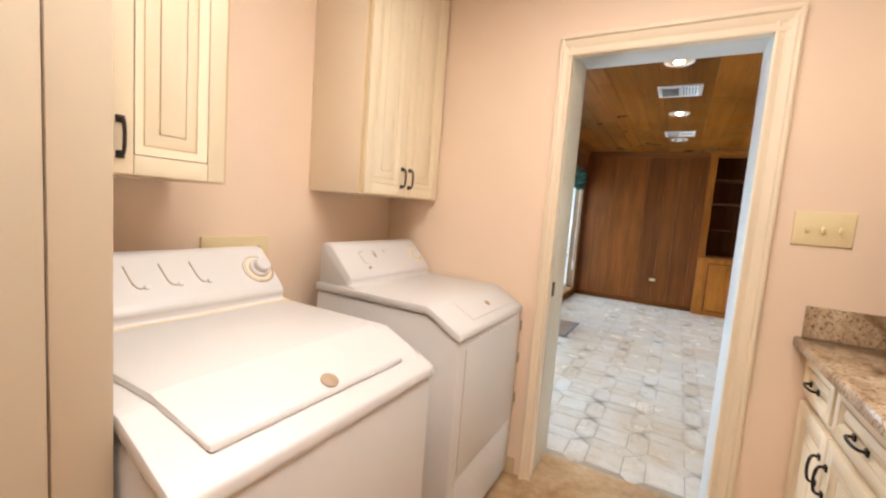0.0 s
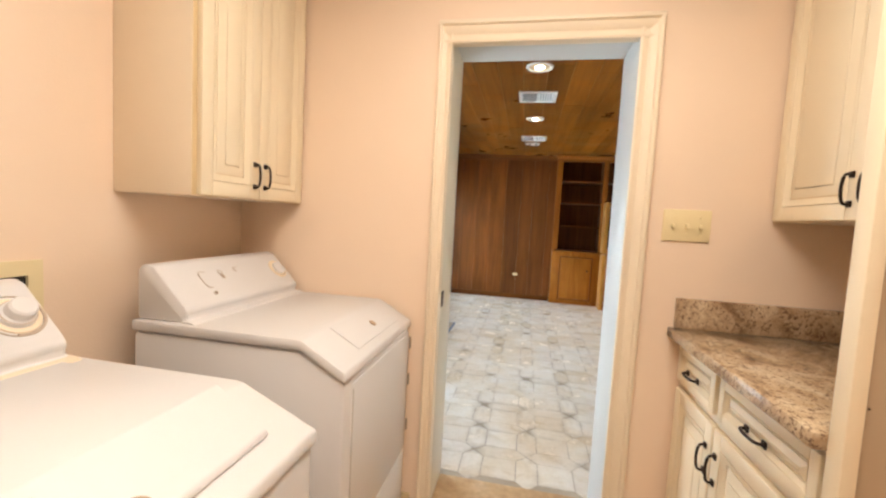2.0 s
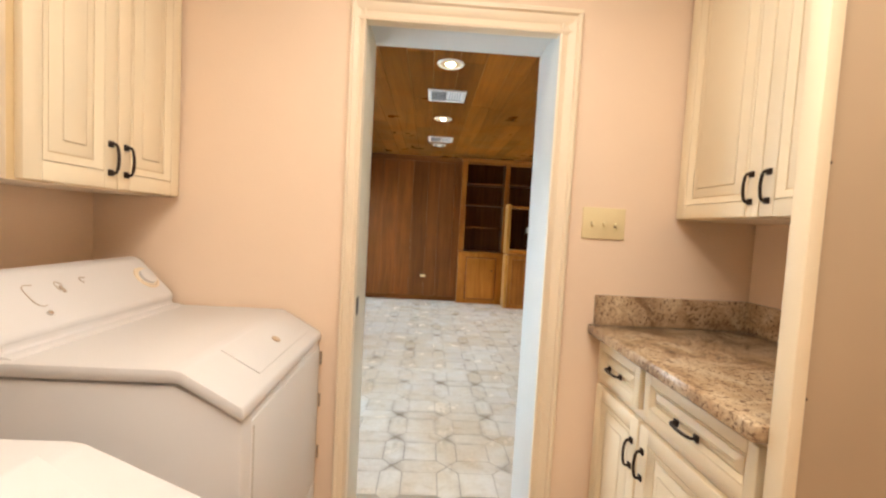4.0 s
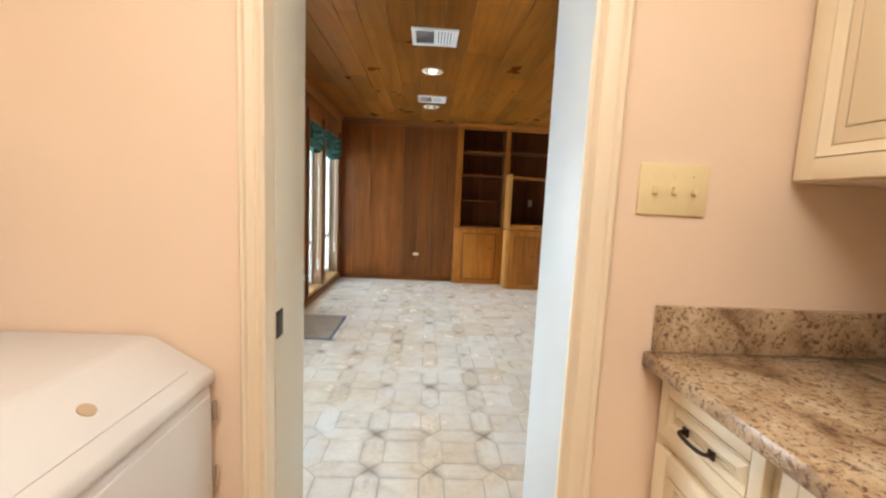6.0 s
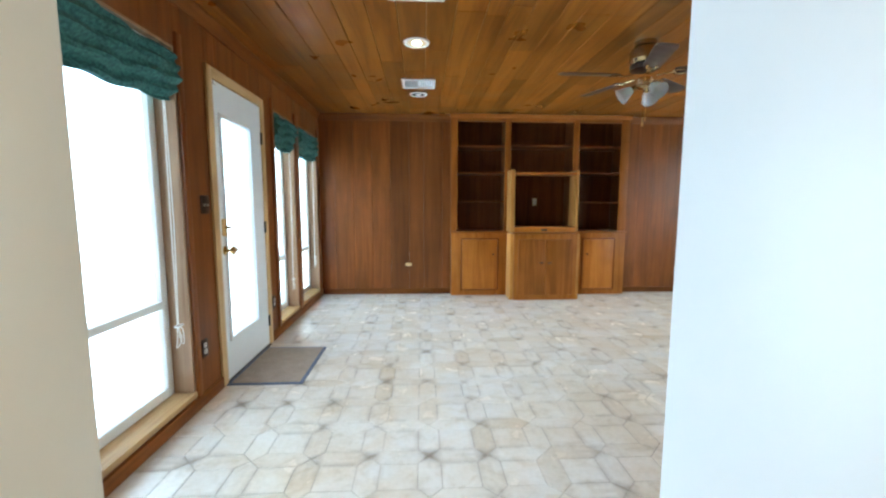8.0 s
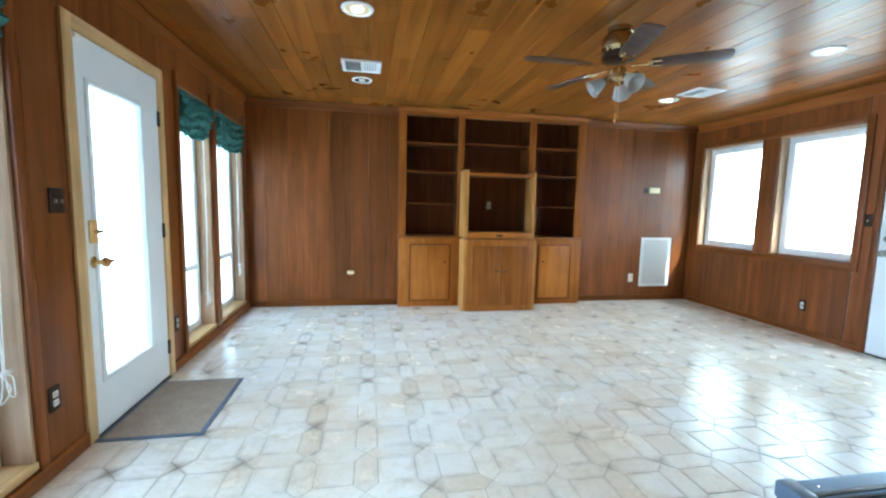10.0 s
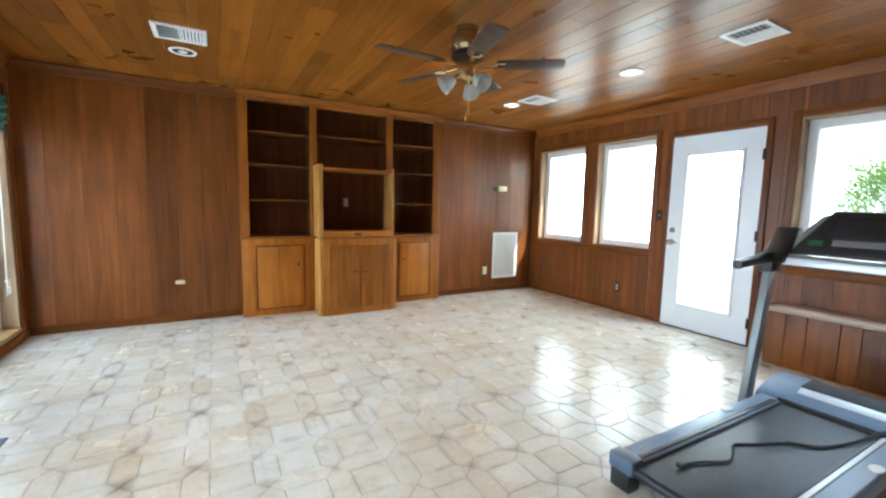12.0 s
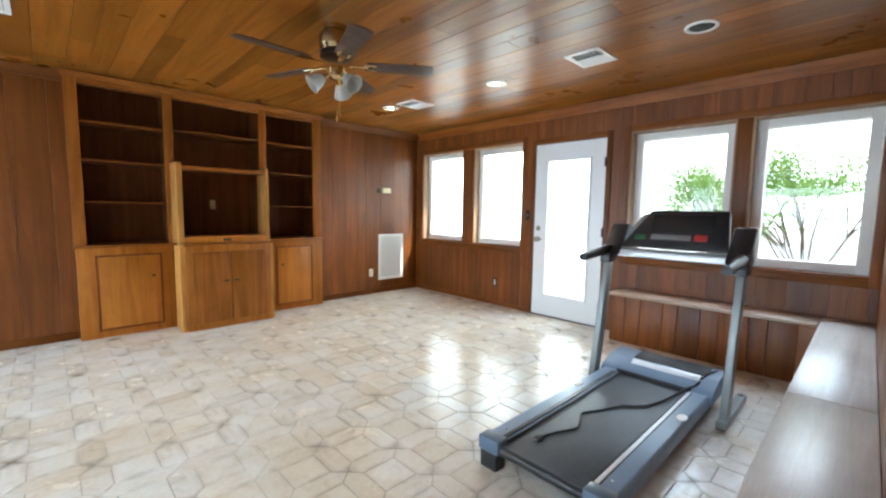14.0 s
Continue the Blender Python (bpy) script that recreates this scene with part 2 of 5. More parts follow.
def tile_material(name, island):
    m, n, l, bs = material(name, 0.22)
    vec = n.new("ShaderNodeNewGeometry").outputs["Position"]  # stains run on from tile to tile
    # darker brownish glaze towards the rim of a tile, in cloudy patches
    if island:
        rnd = n.new("ShaderNodeNewGeometry").outputs["Random Per Island"]
    else:
        rnd = n.new("ShaderNodeObjectInfo").outputs["Random"]
    cloud = noise_tex(n, l, vec, 5.0, 4, 0.6, 0.4)
    fine = noise_tex(n, l, vec, 45.0, 4)
    col = ramp(n, l, cloud, [(0.25, (0.69, 0.61, 0.49)), (0.41, (0.775, 0.725, 0.64)), (0.55, (0.79, 0.755, 0.69)), (0.72, (0.81, 0.79, 0.745))])
    wide = noise_tex(n, l, vec, 1.6, 3, 0.5, 0.8)
    col = mix(n, l, 1.0, col, ramp(n, l, wide, [(0.34, (0.94, 0.885, 0.80)), (0.5, (1.0, 0.99, 0.97)), (0.66, (0.98, 1.0, 1.03))]), "MULTIPLY")
    col = mix(n, l, 1.0, col, ramp(n, l, rnd, [(0.0, (0.90, 0.85, 0.77)), (0.15, (0.97, 0.95, 0.92)), (0.6, (1.0, 1.0, 1.0)), (1.0, (1.05, 1.055, 1.05))]), "MULTIPLY")
    smudge = noise_tex(n, l, vec, 8.5, 3, 0.55, 0.7)
    col = mix(n, l, 1.0, col, ramp(n, l, smudge, [(0.30, (0.88, 0.845, 0.79)), (0.43, (0.975, 0.965, 0.95)), (0.56, (1.0, 1.0, 1.0))]), "MULTIPLY")
    rim = n.new("ShaderNodeAttribute")
    rim.attribute_name = "rim"
    edge = n.new("ShaderNodeMath")
    edge.operation = "MULTIPLY"
    l.new(rim.outputs["Fac"], edge.inputs[0])
    l.new(ramp(n, l, noise_tex(n, l, vec, 3.6, 4, 0.6), [(0.44, (0.0, 0.0, 0.0)), (0.62, (1.0, 1.0, 1.0))]), edge.inputs[1])
    col = mix(n, l, edge.outputs[0], col, (0.27, 0.22, 0.165))
    col = mix(n, l, 0.2, col, ramp(n, l, fine, [(0.35, (0.75, 0.72, 0.68)), (0.6, (1.05, 1.05, 1.05))]), "MULTIPLY")
    l.new(col, bs.inputs["Base Color"])
    l.new(ramp(n, l, cloud, [(0.3, (0.29, 0.29, 0.29)), (0.7, (0.19, 0.19, 0.19))]), bs.inputs["Roughness"])
    bump(n, l, bs, cloud, 0.12, 0.003)
    bs.inputs["IOR"].default_value = 1.62
    return m


TILE, TILE_FAR = tile_material("cream_tile", False), tile_material("cream_tile_far", True)
GROUT = paint("grout", (0.40, 0.345, 0.275), 0.85, 0.45, 40, 0.2)


def granite():
    m, n, l, bs = material("brown_granite", 0.16)
    vec = coords(n, l, (1, 1, 1))
    big = noise_tex(n, l, coords(n, l, (1.3, 1.0, 1.3)), 4.2, 7, 0.65, 1.3)
    spot = noise_tex(n, l, vec, 84, 5, 0.75, 0.6)
    pale = noise_tex(n, l, coords(n, l, (1, 1, 1.3)), 32, 4, 0.7, 0.4)
    vein = noise_tex(n, l, coords(n, l, (1.8, 1.0, 1.8)), 3.6, 6, 0.7, 2.5)
    col = ramp(n, l, big, [(0.32, (0.21, 0.125, 0.065)), (0.45, (0.42, 0.285, 0.165)), (0.58, (0.56, 0.42, 0.27)), (0.76, (0.61, 0.51, 0.38))])
    col = mix(n, l, ramp(n, l, pale, [(0.58, (0.0,) * 3), (0.72, (0.45,) * 3)]), col, (0.66, 0.54, 0.40))
    col = mix(n, l, ramp(n, l, spot, [(0.525, (0.0,) * 3), (0.585, (0.9,) * 3)]), col, (0.14, 0.08, 0.05))
    col = mix(n, l, ramp(n, l, vein, [(0.62, (0.0,) * 3), (0.70, (0.85,) * 3)]), col, (0.09, 0.065, 0.05))
    l.new(col, bs.inputs["Base Color"])
    return m


GRANITE = granite()


def slate_floor():
    m, n, l, bs = material("tan_stone_floor", 0.4)
    vec = coords(n, l, (1, 1, 1))
    a, b = noise_tex(n, l, vec, 3.5, 6, 0.6, 0.8), noise_tex(n, l, vec, 30, 4)
    col = ramp(n, l, a, [(0.3, (0.36, 0.22, 0.11)), (0.5, (0.52, 0.35, 0.19)), (0.7, (0.62, 0.46, 0.29))])
    col = mix(n, l, 0.35, col, ramp(n, l, b, [(0.35, (0.6, 0.55, 0.5)), (0.65, (1.1, 1.1, 1.1))]), "MULTIPLY")
    l.new(col, bs.inputs["Base Color"])
    bump(n, l, bs, b, 0.15, 0.003)
    return m


STONE_FLOOR = slate_floor()


def fabric(name, c0, c1, scale, relief):
    m, n, l, bs = material(name, 0.9)
    vec = coords(n, l, (1, 1, 1))
    a, b = noise_tex(n, l, vec, scale, 5), noise_tex(n, l, vec, 12, 3)
    col = ramp(n, l, a, [(0.35, c0), (0.65, c1)])
    col = mix(n, l, 0.4, col, ramp(n, l, b, [(0.3, (0.7,) * 3), (0.7, (1.15,) * 3)]), "MULTIPLY")
    l.new(col, bs.inputs["Base Color"])
    bump(n, l, bs, a, relief, 0.004)
    return m


TEAL = fabric("teal_fabric", (0.016, 0.078, 0.070), (0.07, 0.205, 0.18), 60, 0.5)
MAT_PILE = fabric("tan_mat_pile", (0.29, 0.235, 0.18), (0.44, 0.37, 0.29), 150, 0.8)
MAT_EDGE = fabric("blue_grey_binding", (0.10, 0.13, 0.20), (0.17, 0.21, 0.30), 120, 0.4)
BELT = fabric("tread_belt", (0.032, 0.037, 0.045), (0.06, 0.068, 0.082), 220, 0.3)
BELT.node_tree.nodes["Principled BSDF"].inputs["Roughness"].default_value = 0.45


def glass(name, rough=0.0):
    m, n, l, bs = material(name, rough)
    bs.inputs["Transmission Weight"].default_value, bs.inputs["IOR"].default_value = 1.0, 1.45
    bs.inputs["Base Color"].default_value = (0.97, 0.99, 0.98, 1)
    return m


GLASS, FROST = glass("window_glass"), glass("frosted_shade_glass", 0.45)
FROST.node_tree.nodes["Principled BSDF"].inputs["Base Color"].default_value = (0.70, 0.72, 0.70, 1)
FROST.node_tree.nodes["Principled BSDF"].inputs["Transmission Weight"].default_value = 0.75


def leaf_material(name, c0, c1):
    m, n, l, bs = material(name, 0.55)
    rnd = n.new("ShaderNodeNewGeometry").outputs["Random Per Island"]
    col = ramp(n, l, rnd, [(0.0, c0), (1.0, c1)])
    l.new(col, bs.inputs["Base Color"])
    thin, both = n.new("ShaderNodeBsdfTranslucent"), n.new("ShaderNodeMixShader")
    both.inputs[0].default_value = 0.5
    l.new(col, thin.inputs[0])
    l.new(bs.outputs[0], both.inputs[1])
    l.new(thin.outputs[0], both.inputs[2])
    l.new(both.outputs[0], n["Material Output"].inputs[0])
    return m


LEAF = leaf_material("leaves", (0.14, 0.27, 0.05), (0.36, 0.54, 0.14))
BARK = paint("bark", (0.13, 0.10, 0.075), 0.9, 0.3, 30, 0.6)
CONCRETE = paint("pale_concrete", (0.50, 0.48, 0.44), 0.85, 0.1, 25, 0.3)
STUCCO = paint("outer_wall", (0.55, 0.5, 0.44), 0.85, 0.06)

# ---- building blocks ----


def add_box(bm, x0, x1, y0, y1, z0, z1, bevel=0.0, turn=None):
    made = bmesh.ops.create_cube(bm, size=1.0)["verts"]
    x0, x1, y0, y1, z0, z1 = min(x0, x1), max(x0, x1), min(y0, y1), max(y0, y1), min(z0, z1), max(z0, z1)
    m = Matrix.Translation(((x0 + x1) / 2, (y0 + y1) / 2, (z0 + z1) / 2)) @ Matrix.Diagonal((x1 - x0, y1 - y0, z1 - z0, 1))
    bmesh.ops.transform(bm, matrix=(turn @ m) if turn else m, verts=made)
    if bevel:
        edges = list({e for v in made for e in v.link_edges})
        bmesh.ops.bevel(bm, geom=edges, offset=bevel, segments=2, profile=0.5, affect="EDGES")
    return bm


def box(x0, x1, y0, y1, z0, z1, bevel=0.0):
    return add_box(bmesh.new(), x0, x1, y0, y1, z0, z1, bevel)


def add_prism(bm, outline, axis, a, b, bevel=0.0):
    """An outline of (u, v) pushed from a to b along an axis: x gives (u, v) = (y, z), y (x, z), z (x, y)."""
    put = {"x": lambda u, v, w: (w, u, v), "y": lambda u, v, w: (u, w, v), "z": lambda u, v, w: (u, v, w)}[axis]
    lo = [bm.verts.new(put(u, v, a)) for u, v in outline]
    hi = [bm.verts.new(put(u, v, b)) for u, v in outline]
    k = len(outline)
    faces = [bm.faces.new(lo), bm.faces.new(hi)]
    faces += [bm.faces.new((lo[i], lo[(i + 1) % k], hi[(i + 1) % k], hi[i])) for i in range(k)]
    bmesh.ops.recalc_face_normals(bm, faces=faces)
    if bevel:
        bmesh.ops.bevel(bm, geom=list({e for f in faces for e in f.edges}), offset=bevel, segments=2, profile=0.5, affect="EDGES")
    return bm


def prism(outline, axis, a, b, bevel=0.0):
    return add_prism(bmesh.new(), outline, axis, a, b, bevel)


def add_lathe(bm, profile, m, steps=20):
    """A profile of (radius, height) turned round the z axis and set at the pose m."""
    rings = []
    for r, h in profile:
        rings.append([bm.verts.new(m @ Vector((r * math.cos(2 * math.pi * i / steps), r * math.sin(2 * math.pi * i / steps), h))) for i in range(steps)])
    for a, b in zip(rings, rings[1:]):
        for i in range(steps):
            bm.faces.new((a[i], a[(i + 1) % steps], b[(i + 1) % steps], b[i]))
    for ring, flip in ((rings[0], True), (rings[-1], False)):
        if (ring[0].co - ring[steps // 2].co).length > 1e-4:
            bm.faces.new(ring[::-1] if flip else ring)
    bmesh.ops.recalc_face_normals(bm, faces=bm.faces)
    return bm


def lathe(profile, m, steps=20):
    return add_lathe(bmesh.new(), profile, m, steps)


def add_tube(bm, points, radius, steps=8, taper=None):
    pts = [Vector(p) for p in points]
    rings = []
    for i, p in enumerate(pts):
        d = (pts[min(i + 1, len(pts) - 1)] - pts[max(i - 1, 0)]).normalized()
        side = d.cross(Vector((0, 0, 1)) if abs(d.z) < 0.9 else Vector((1, 0, 0))).normalized()
        up = side.cross(d)
        r = radius if taper is None else radius + (taper - radius) * i / (len(pts) - 1)
        rings.append([bm.verts.new(p + r * (math.cos(2 * math.pi * k / steps) * side + math.sin(2 * math.pi * k / steps) * up)) for k in range(steps)])
    for a, b in zip(rings, rings[1:]):
        for k in range(steps):
            bm.faces.new((a[k], a[(k + 1) % steps], b[(k + 1) % steps], b[k]))
    bm.faces.new(rings[0][::-1])
    bm.faces.new(rings[-1])
    return bm


def tube(points, radius, steps=8, taper=None):
    bm = add_tube(bmesh.new(), points, radius, steps, taper)
    bmesh.ops.recalc_face_normals(bm, faces=bm.faces)
    return bm


def smooth_path(points, n=6):
    """A smooth curve through the points."""
    p = [Vector(q) for q in points]
    p = [2 * p[0] - p[1]] + p + [2 * p[-1] - p[-2]]
    out = []
    for i in range(1, len(p) - 2):
        for k in range(n):
            t = k / n
            out.append(0.5 * (2 * p[i] + (p[i + 1] - p[i - 1]) * t + (2 * p[i - 1] - 5 * p[i] + 4 * p[i + 1] - p[i + 2]) * t * t + (3 * p[i] - p[i - 1] - 3 * p[i + 1] + p[i + 2]) * t ** 3))
    return out + [p[-2]]


def link_mesh(name, bm, mat, parent=None, smooth=True):
    """Links a bmesh, built in world metres, as one object whose origin lies at the middle of its base."""
    lo = Vector([min(v.co[i] for v in bm.verts) for i in range(3)])
    hi = Vector([max(v.co[i] for v in bm.verts) for i in range(3)])
    base = Vector(((lo.x + hi.x) / 2, (lo.y + hi.y) / 2, lo.z))
    bmesh.ops.translate(bm, vec=-base, verts=bm.verts)
    me = bpy.data.meshes.new(name)
    bm.to_mesh(me)
    bm.free()
    me.materials.append(mat)
    if smooth:
        me.shade_smooth()
        me.set_sharp_from_angle(angle=radians(35))
    ob = new(name, me)
    ob.location = base
    if parent:
        ob.parent, ob.matrix_parent_inverse = parent, Matrix.Translation(-parent.location)
    return ob


def part(name, bm, mat, parent, label=""):
    return tagged(link_mesh(name, bm, mat, parent), label)


def solo(name, bm, mat, label, category, group="", kind=""):
    return tagged(link_mesh(name, bm, mat), label, category, group, kind)


def thing(name, base, label, category, group="", kind=""):
    ob = new(name)
    ob.empty_display_size, ob.location = 0.1, base
    return tagged(ob, label, category, group, kind)


def structure(name, bm, mat, label):
    return tagged(link_mesh(name, bm, mat), label, name.split("_")[0], kind="structure")


def cells(span_u, span_v, holes):
    """The rectangle of two spans, less the holes (u0, u1, v0, v1), as rectangles."""
    us = sorted({*span_u, *[u for h in holes for u in h[:2] if span_u[0] < u < span_u[1]]})
    out = []
    for u0, u1 in zip(us, us[1:]):
        mid, v = (u0 + u1) / 2, span_v[0]
        for h in sorted((h for h in holes if h[0] < mid < h[1]), key=lambda h: h[2]):
            if h[2] > v + 1e-4:
                out.append((u0, u1, v, h[2]))
            v = max(v, h[3])
        if v < span_v[1] - 1e-4:
            out.append((u0, u1, v, span_v[1]))
    return out

# ---- the plan ----
LX0, LX1, LY0, LY1 = -1.495, 0.98, -0.7, 2.61      # laundry room
FX0, FX1, FY0, FY1, H = -1.52, 4.39, 2.90, 8.08, 2.44  # family room
DX0, DX1, DH = -0.545, 0.173, 2.043                # doorway between them
BOARD = 0.014
LEFT_OPENINGS = [(3.20, 4.87, 0.10, 2.12), (5.25, 6.06, 0.0, 2.06), (6.37, 6.99, 0.10, 2.12), (7.12, 7.93, 0.10, 2.12)]
RIGHT_OPENINGS = [(7.06, 7.92, 0.79, 2.11), (6.04, 6.86, 0.79, 2.11), (4.985, 5.835, 0.0, 2.055), (3.84, 4.73, 0.80, 2.08), (2.95, 3.73, 0.80, 2.08)]


def joined(rects, axis, a, b):
    bm = bmesh.new()
    for u0, u1, v0, v1 in rects:
        if axis == "x":
            add_box(bm, a, b, u0, u1, v0, v1)
        elif axis == "y":
            add_box(bm, u0, u1, a, b, v0, v1)
        else:
            add_box(bm, u0, u1, v0, v1, a, b)
    return bm


# laundry shell
structure("wall_laundry_door", joined(cells((LX0 - 0.15, LX1 + 0.15), (0, H), [(DX0 - 0.02, DX1 + 0.02, 0, DH + 0.02)]), "y", LY1, FY0 - 0.002), WALL_PAINT, "peach painted laundry wall with a doorway")
structure("wall_laundry_west", box(LX0 - 0.15, LX0, LY0, LY1 - 0.002, 0, H), WALL_PAINT, "peach painted laundry wall behind the machines")
structure("wall_laundry_east", box(LX1, LX1 + 0.15, LY0, LY1 - 0.002, 0, H), WALL_PAINT, "peach painted laundry wall behind the cabinets")
structure("wall_laundry_south", box(LX0 - 0.15, LX1 + 0.15, LY0 - 0.15, LY0, 0, H), WALL_PAINT, "peach painted plain end wall")
structure("ceiling_laundry", box(LX0 - 0.15, LX1 + 0.15, LY0 - 0.15, FY0 - 0.004, H, H + 0.1), WHITE_CEIL, "white painted laundry ceiling")
structure("floor_laundry", box(LX0 - 0.15, LX1 + 0.15, LY0 - 0.15, FY0, -0.12, 0.0), STONE_FLOOR, "mottled tan stone laundry floor")

# family room shell
structure("floor_family", box(FX0 - 0.3, FX1 + 0.25, FY0 + 0.001, FY1 + 0.4, -0.12, -0.0032), GROUT, "family room floor of cream picket and square tiles")
wall_left = structure("wall_west", joined(cells((FY0, FY1 + 0.02), (0, H), LEFT_OPENINGS), "x", FX0 - 0.28, FX0 - BOARD), STUCCO, "wood panelled wall with windows and a glazed door")
wall_right = structure("wall_east", joined(cells((FY0 - 0.3, FY1 + 0.02), (0, H), RIGHT_OPENINGS), "x", FX1 + BOARD, FX1 + 0.20), STUCCO, "wood panelled wall with four windows and a glazed door")
wall_back = structure("wall_north", joined(cells((FX0 - 0.28, FX1 + 0.20), (0, H), [(0.25, 2.65, 0, 2.42)]), "y", FY1 + 0.021, FY1 + 0.20), STUCCO, "dark wood plank wall round a bookcase")
structure("wall_north_recess", box(0.1, 2.8, FY1 + 0.36, FY1 + 0.42, 0, H), STUCCO, "plain wall behind the bookcase")
wall_near = structure("wall_south", joined([(FX0 - 0.28, LX0 - 0.155, 0, H), (LX1 + 0.155, FX1 + BOARD, 0, H)], "y", LY1, FY0 - BOARD), STUCCO, "wood panelled wall beside the doorway")


def ceiling_boards():
    """Tongue-and-groove boards of random lengths; a chamfer along each edge makes the joint."""
    rng = random.Random(4)
    verts, faces = [], []
    x = FX0 - 0.05
    while x < FX1 + 0.05:
        w = rng.choice((0.185, 0.185, 0.19, 0.14))
        y = FY0 - rng.uniform(0, 1.2)
        while y < FY1 + 0.1:
            d = rng.uniform(0.6, 2.1)
            y0, y1 = max(y, FY0 - 0.02), min(y + d, FY1 + 0.12)
            y += d
            if y1 - y0 < 0.02:
                continue
            c, g, z = 0.0032, 0.0004, H + rng.uniform(0, 0.0012)
            k = len(verts)
            for inset, zz in ((g, z + 0.02), (g, z + 0.005), (c, z)):
                verts += [(x + inset, y0 + inset * 0.6, zz), (x + w - inset, y0 + inset * 0.6, zz), (x + w - inset, y1 - inset * 0.6, zz), (x + inset, y1 - inset * 0.6, zz)]
            for r in (0, 4):
                for i in range(4):
                    j = (i + 1) % 4
                    faces.append((k + r + i, k + r + 4 + i, k + r + 4 + j, k + r + j))
            faces.append((k + 8, k + 11, k + 10, k + 9))
        x += w
    me = bpy.data.meshes.new("ceiling")
    me.from_pydata(verts, [], faces)
    me.materials.append(CEIL_WOOD)
    tagged(new("ceiling", me), "orange-brown varnished wood plank ceiling", "ceiling", kind="structure")


ceiling_boards()
structure("roof", box(FX0 - 0.6, FX1 + 0.68, FY0 - 0.02, FY1 + 0.6, H + 0.025, H + 0.12), STUCCO, "plain roof slab over the plank ceiling")

# trims of the family room
CROWN = [(0, 0), (0, -0.085), (0.012, -0.085), (0.02, -0.05), (0.045, -0.015), (0.045, 0)]
structure("trim_crown_north", prism([(FY1 - u, H - 0.003 + v) for u, v in CROWN], "x", FX0, FX1), PANEL_H, "dark wood crown moulding")
structure("trim_crown_west", prism([(FX0 + u, H - 0.003 + v) for u, v in CROWN], "y", FY0, FY1 - 0.046), PANEL_Y, "dark wood crown moulding")
structure("trim_crown_east", prism([(FX1 - u, H - 0.003 + v * 1.15) for u, v in CROWN], "y", FY0, FY1 - 0.046), MOULDING_Y, "wood crown moulding over the windows")
structure("baseboard_north_a", box(FX0, 0.235, FY1 - 0.014, FY1, 0, 0.075, 0.004), PANEL_H, "dark wood baseboard")
structure("baseboard_north_b", box(2.67, FX1, FY1 - 0.014, FY1, 0, 0.075, 0.004), PANEL_H, "dark wood baseboard")
structure("baseboard_east_a", box(FX1 - 0.014, FX1, 5.88, FY1 - 0.015, 0, 0.06, 0.004), PANEL_Y, "dark wood baseboard")
structure("baseboard_west_a", box(FX0, FX0 + 0.02, 6.13, FY1 - 0.015, 0, 0.075, 0.004), PANEL_Y, "wood baseboard below the windows")
structure("baseboard_west_b", box(FX0, FX0 + 0.02, FY0, 5.185, 0, 0.075, 0.004), PANEL_Y, "wood baseboard below the windows")

# laundry trims: stepped casing round the doorway, jambs and a brown baseboard
STEP = [(0, 0), (0.067, 0), (0.067, 0.022), (0.062, 0.026), (0.054, 0.025), (0.049, 0.016), (0.030, 0.013), (0.024, 0.008), (0.013, 0.010), (0.006, 0.014), (0.0, 0.012)]
structure("trim_casing_left", prism([(DX0 + 0.004 - u * 0.78, LY1 - v) for u, v in STEP], "z", 0, DH + 0.044), CREAM_TRIM, "cream painted stepped door casing")
structure("trim_casing_right", prism([(DX1 - 0.004 + u * 1.15, LY1 - v) for u, v in STEP], "z", 0, DH + 0.044), CREAM_TRIM, "cream painted stepped door casing")
structure("trim_casing_head", prism([(LY1 - 0.001 - v, DH - 0.041 + u * 1.28) for u, v in STEP], "x", DX0 - 0.049, DX1 + 0.073), CREAM_TRIM, "cream painted stepped head casing")
jamb_l = structure("trim_jamb_left", box(DX0 - 0.018, DX0, LY1 + 0.001, LY1 + 0.055, 0, DH), CREAM_TRIM, "cream painted door jamb with a pocket slot")
part("jamb_board", box(DX0 - 0.018, DX0, LY1 + 0.064, FY0 + 0.012, 0, DH, 0.002), JAMB_WARM_LIT, jamb_l)
part("pocket_slot", box(DX0 - 0.019, DX0 - 0.008, LY1 + 0.055, LY1 + 0.064, 0, DH), GLAZE, jamb_l)
latch = part("strike_plate", box(DX0 - 0.004, DX0 + 0.002, LY1 + 0.066, LY1 + 0.112, 0.905, 0.975, 0.001), BLACK_IRON, jamb_l, "dark bronze strike plate")
structure("trim_jamb_right", box(DX1, DX1 + 0.018, LY1 + 0.001, FY0 + 0.012, 0, DH, 0.002), JAMB_DIMMED, "white painted door jamb")
head = structure("trim_jamb_head", box(DX0, DX1, LY1 + 0.066, FY0 + 0.012, DH, DH + 0.018), JAMB_DIMMED, "white painted door head with a pocket track")
part("track_board", box(DX0, DX1, LY1 + 0.001, LY1 + 0.052, DH - 0.034, DH + 0.018, 0.002), CREAM_TRIM, head, "cream board beside the door track")
part("track_slot", box(DX0, DX1, LY1 + 0.053, LY1 + 0.065, DH + 0.006, DH + 0.018), GLAZE, head, "dark slot of the pocket door")
structure("trim_casing_family_left", box(DX0 - 0.085, DX0 - 0.008, FY0, FY0 + 0.018, 0, DH + 0.08, 0.003), PANEL, "wood door casing on the family room side")
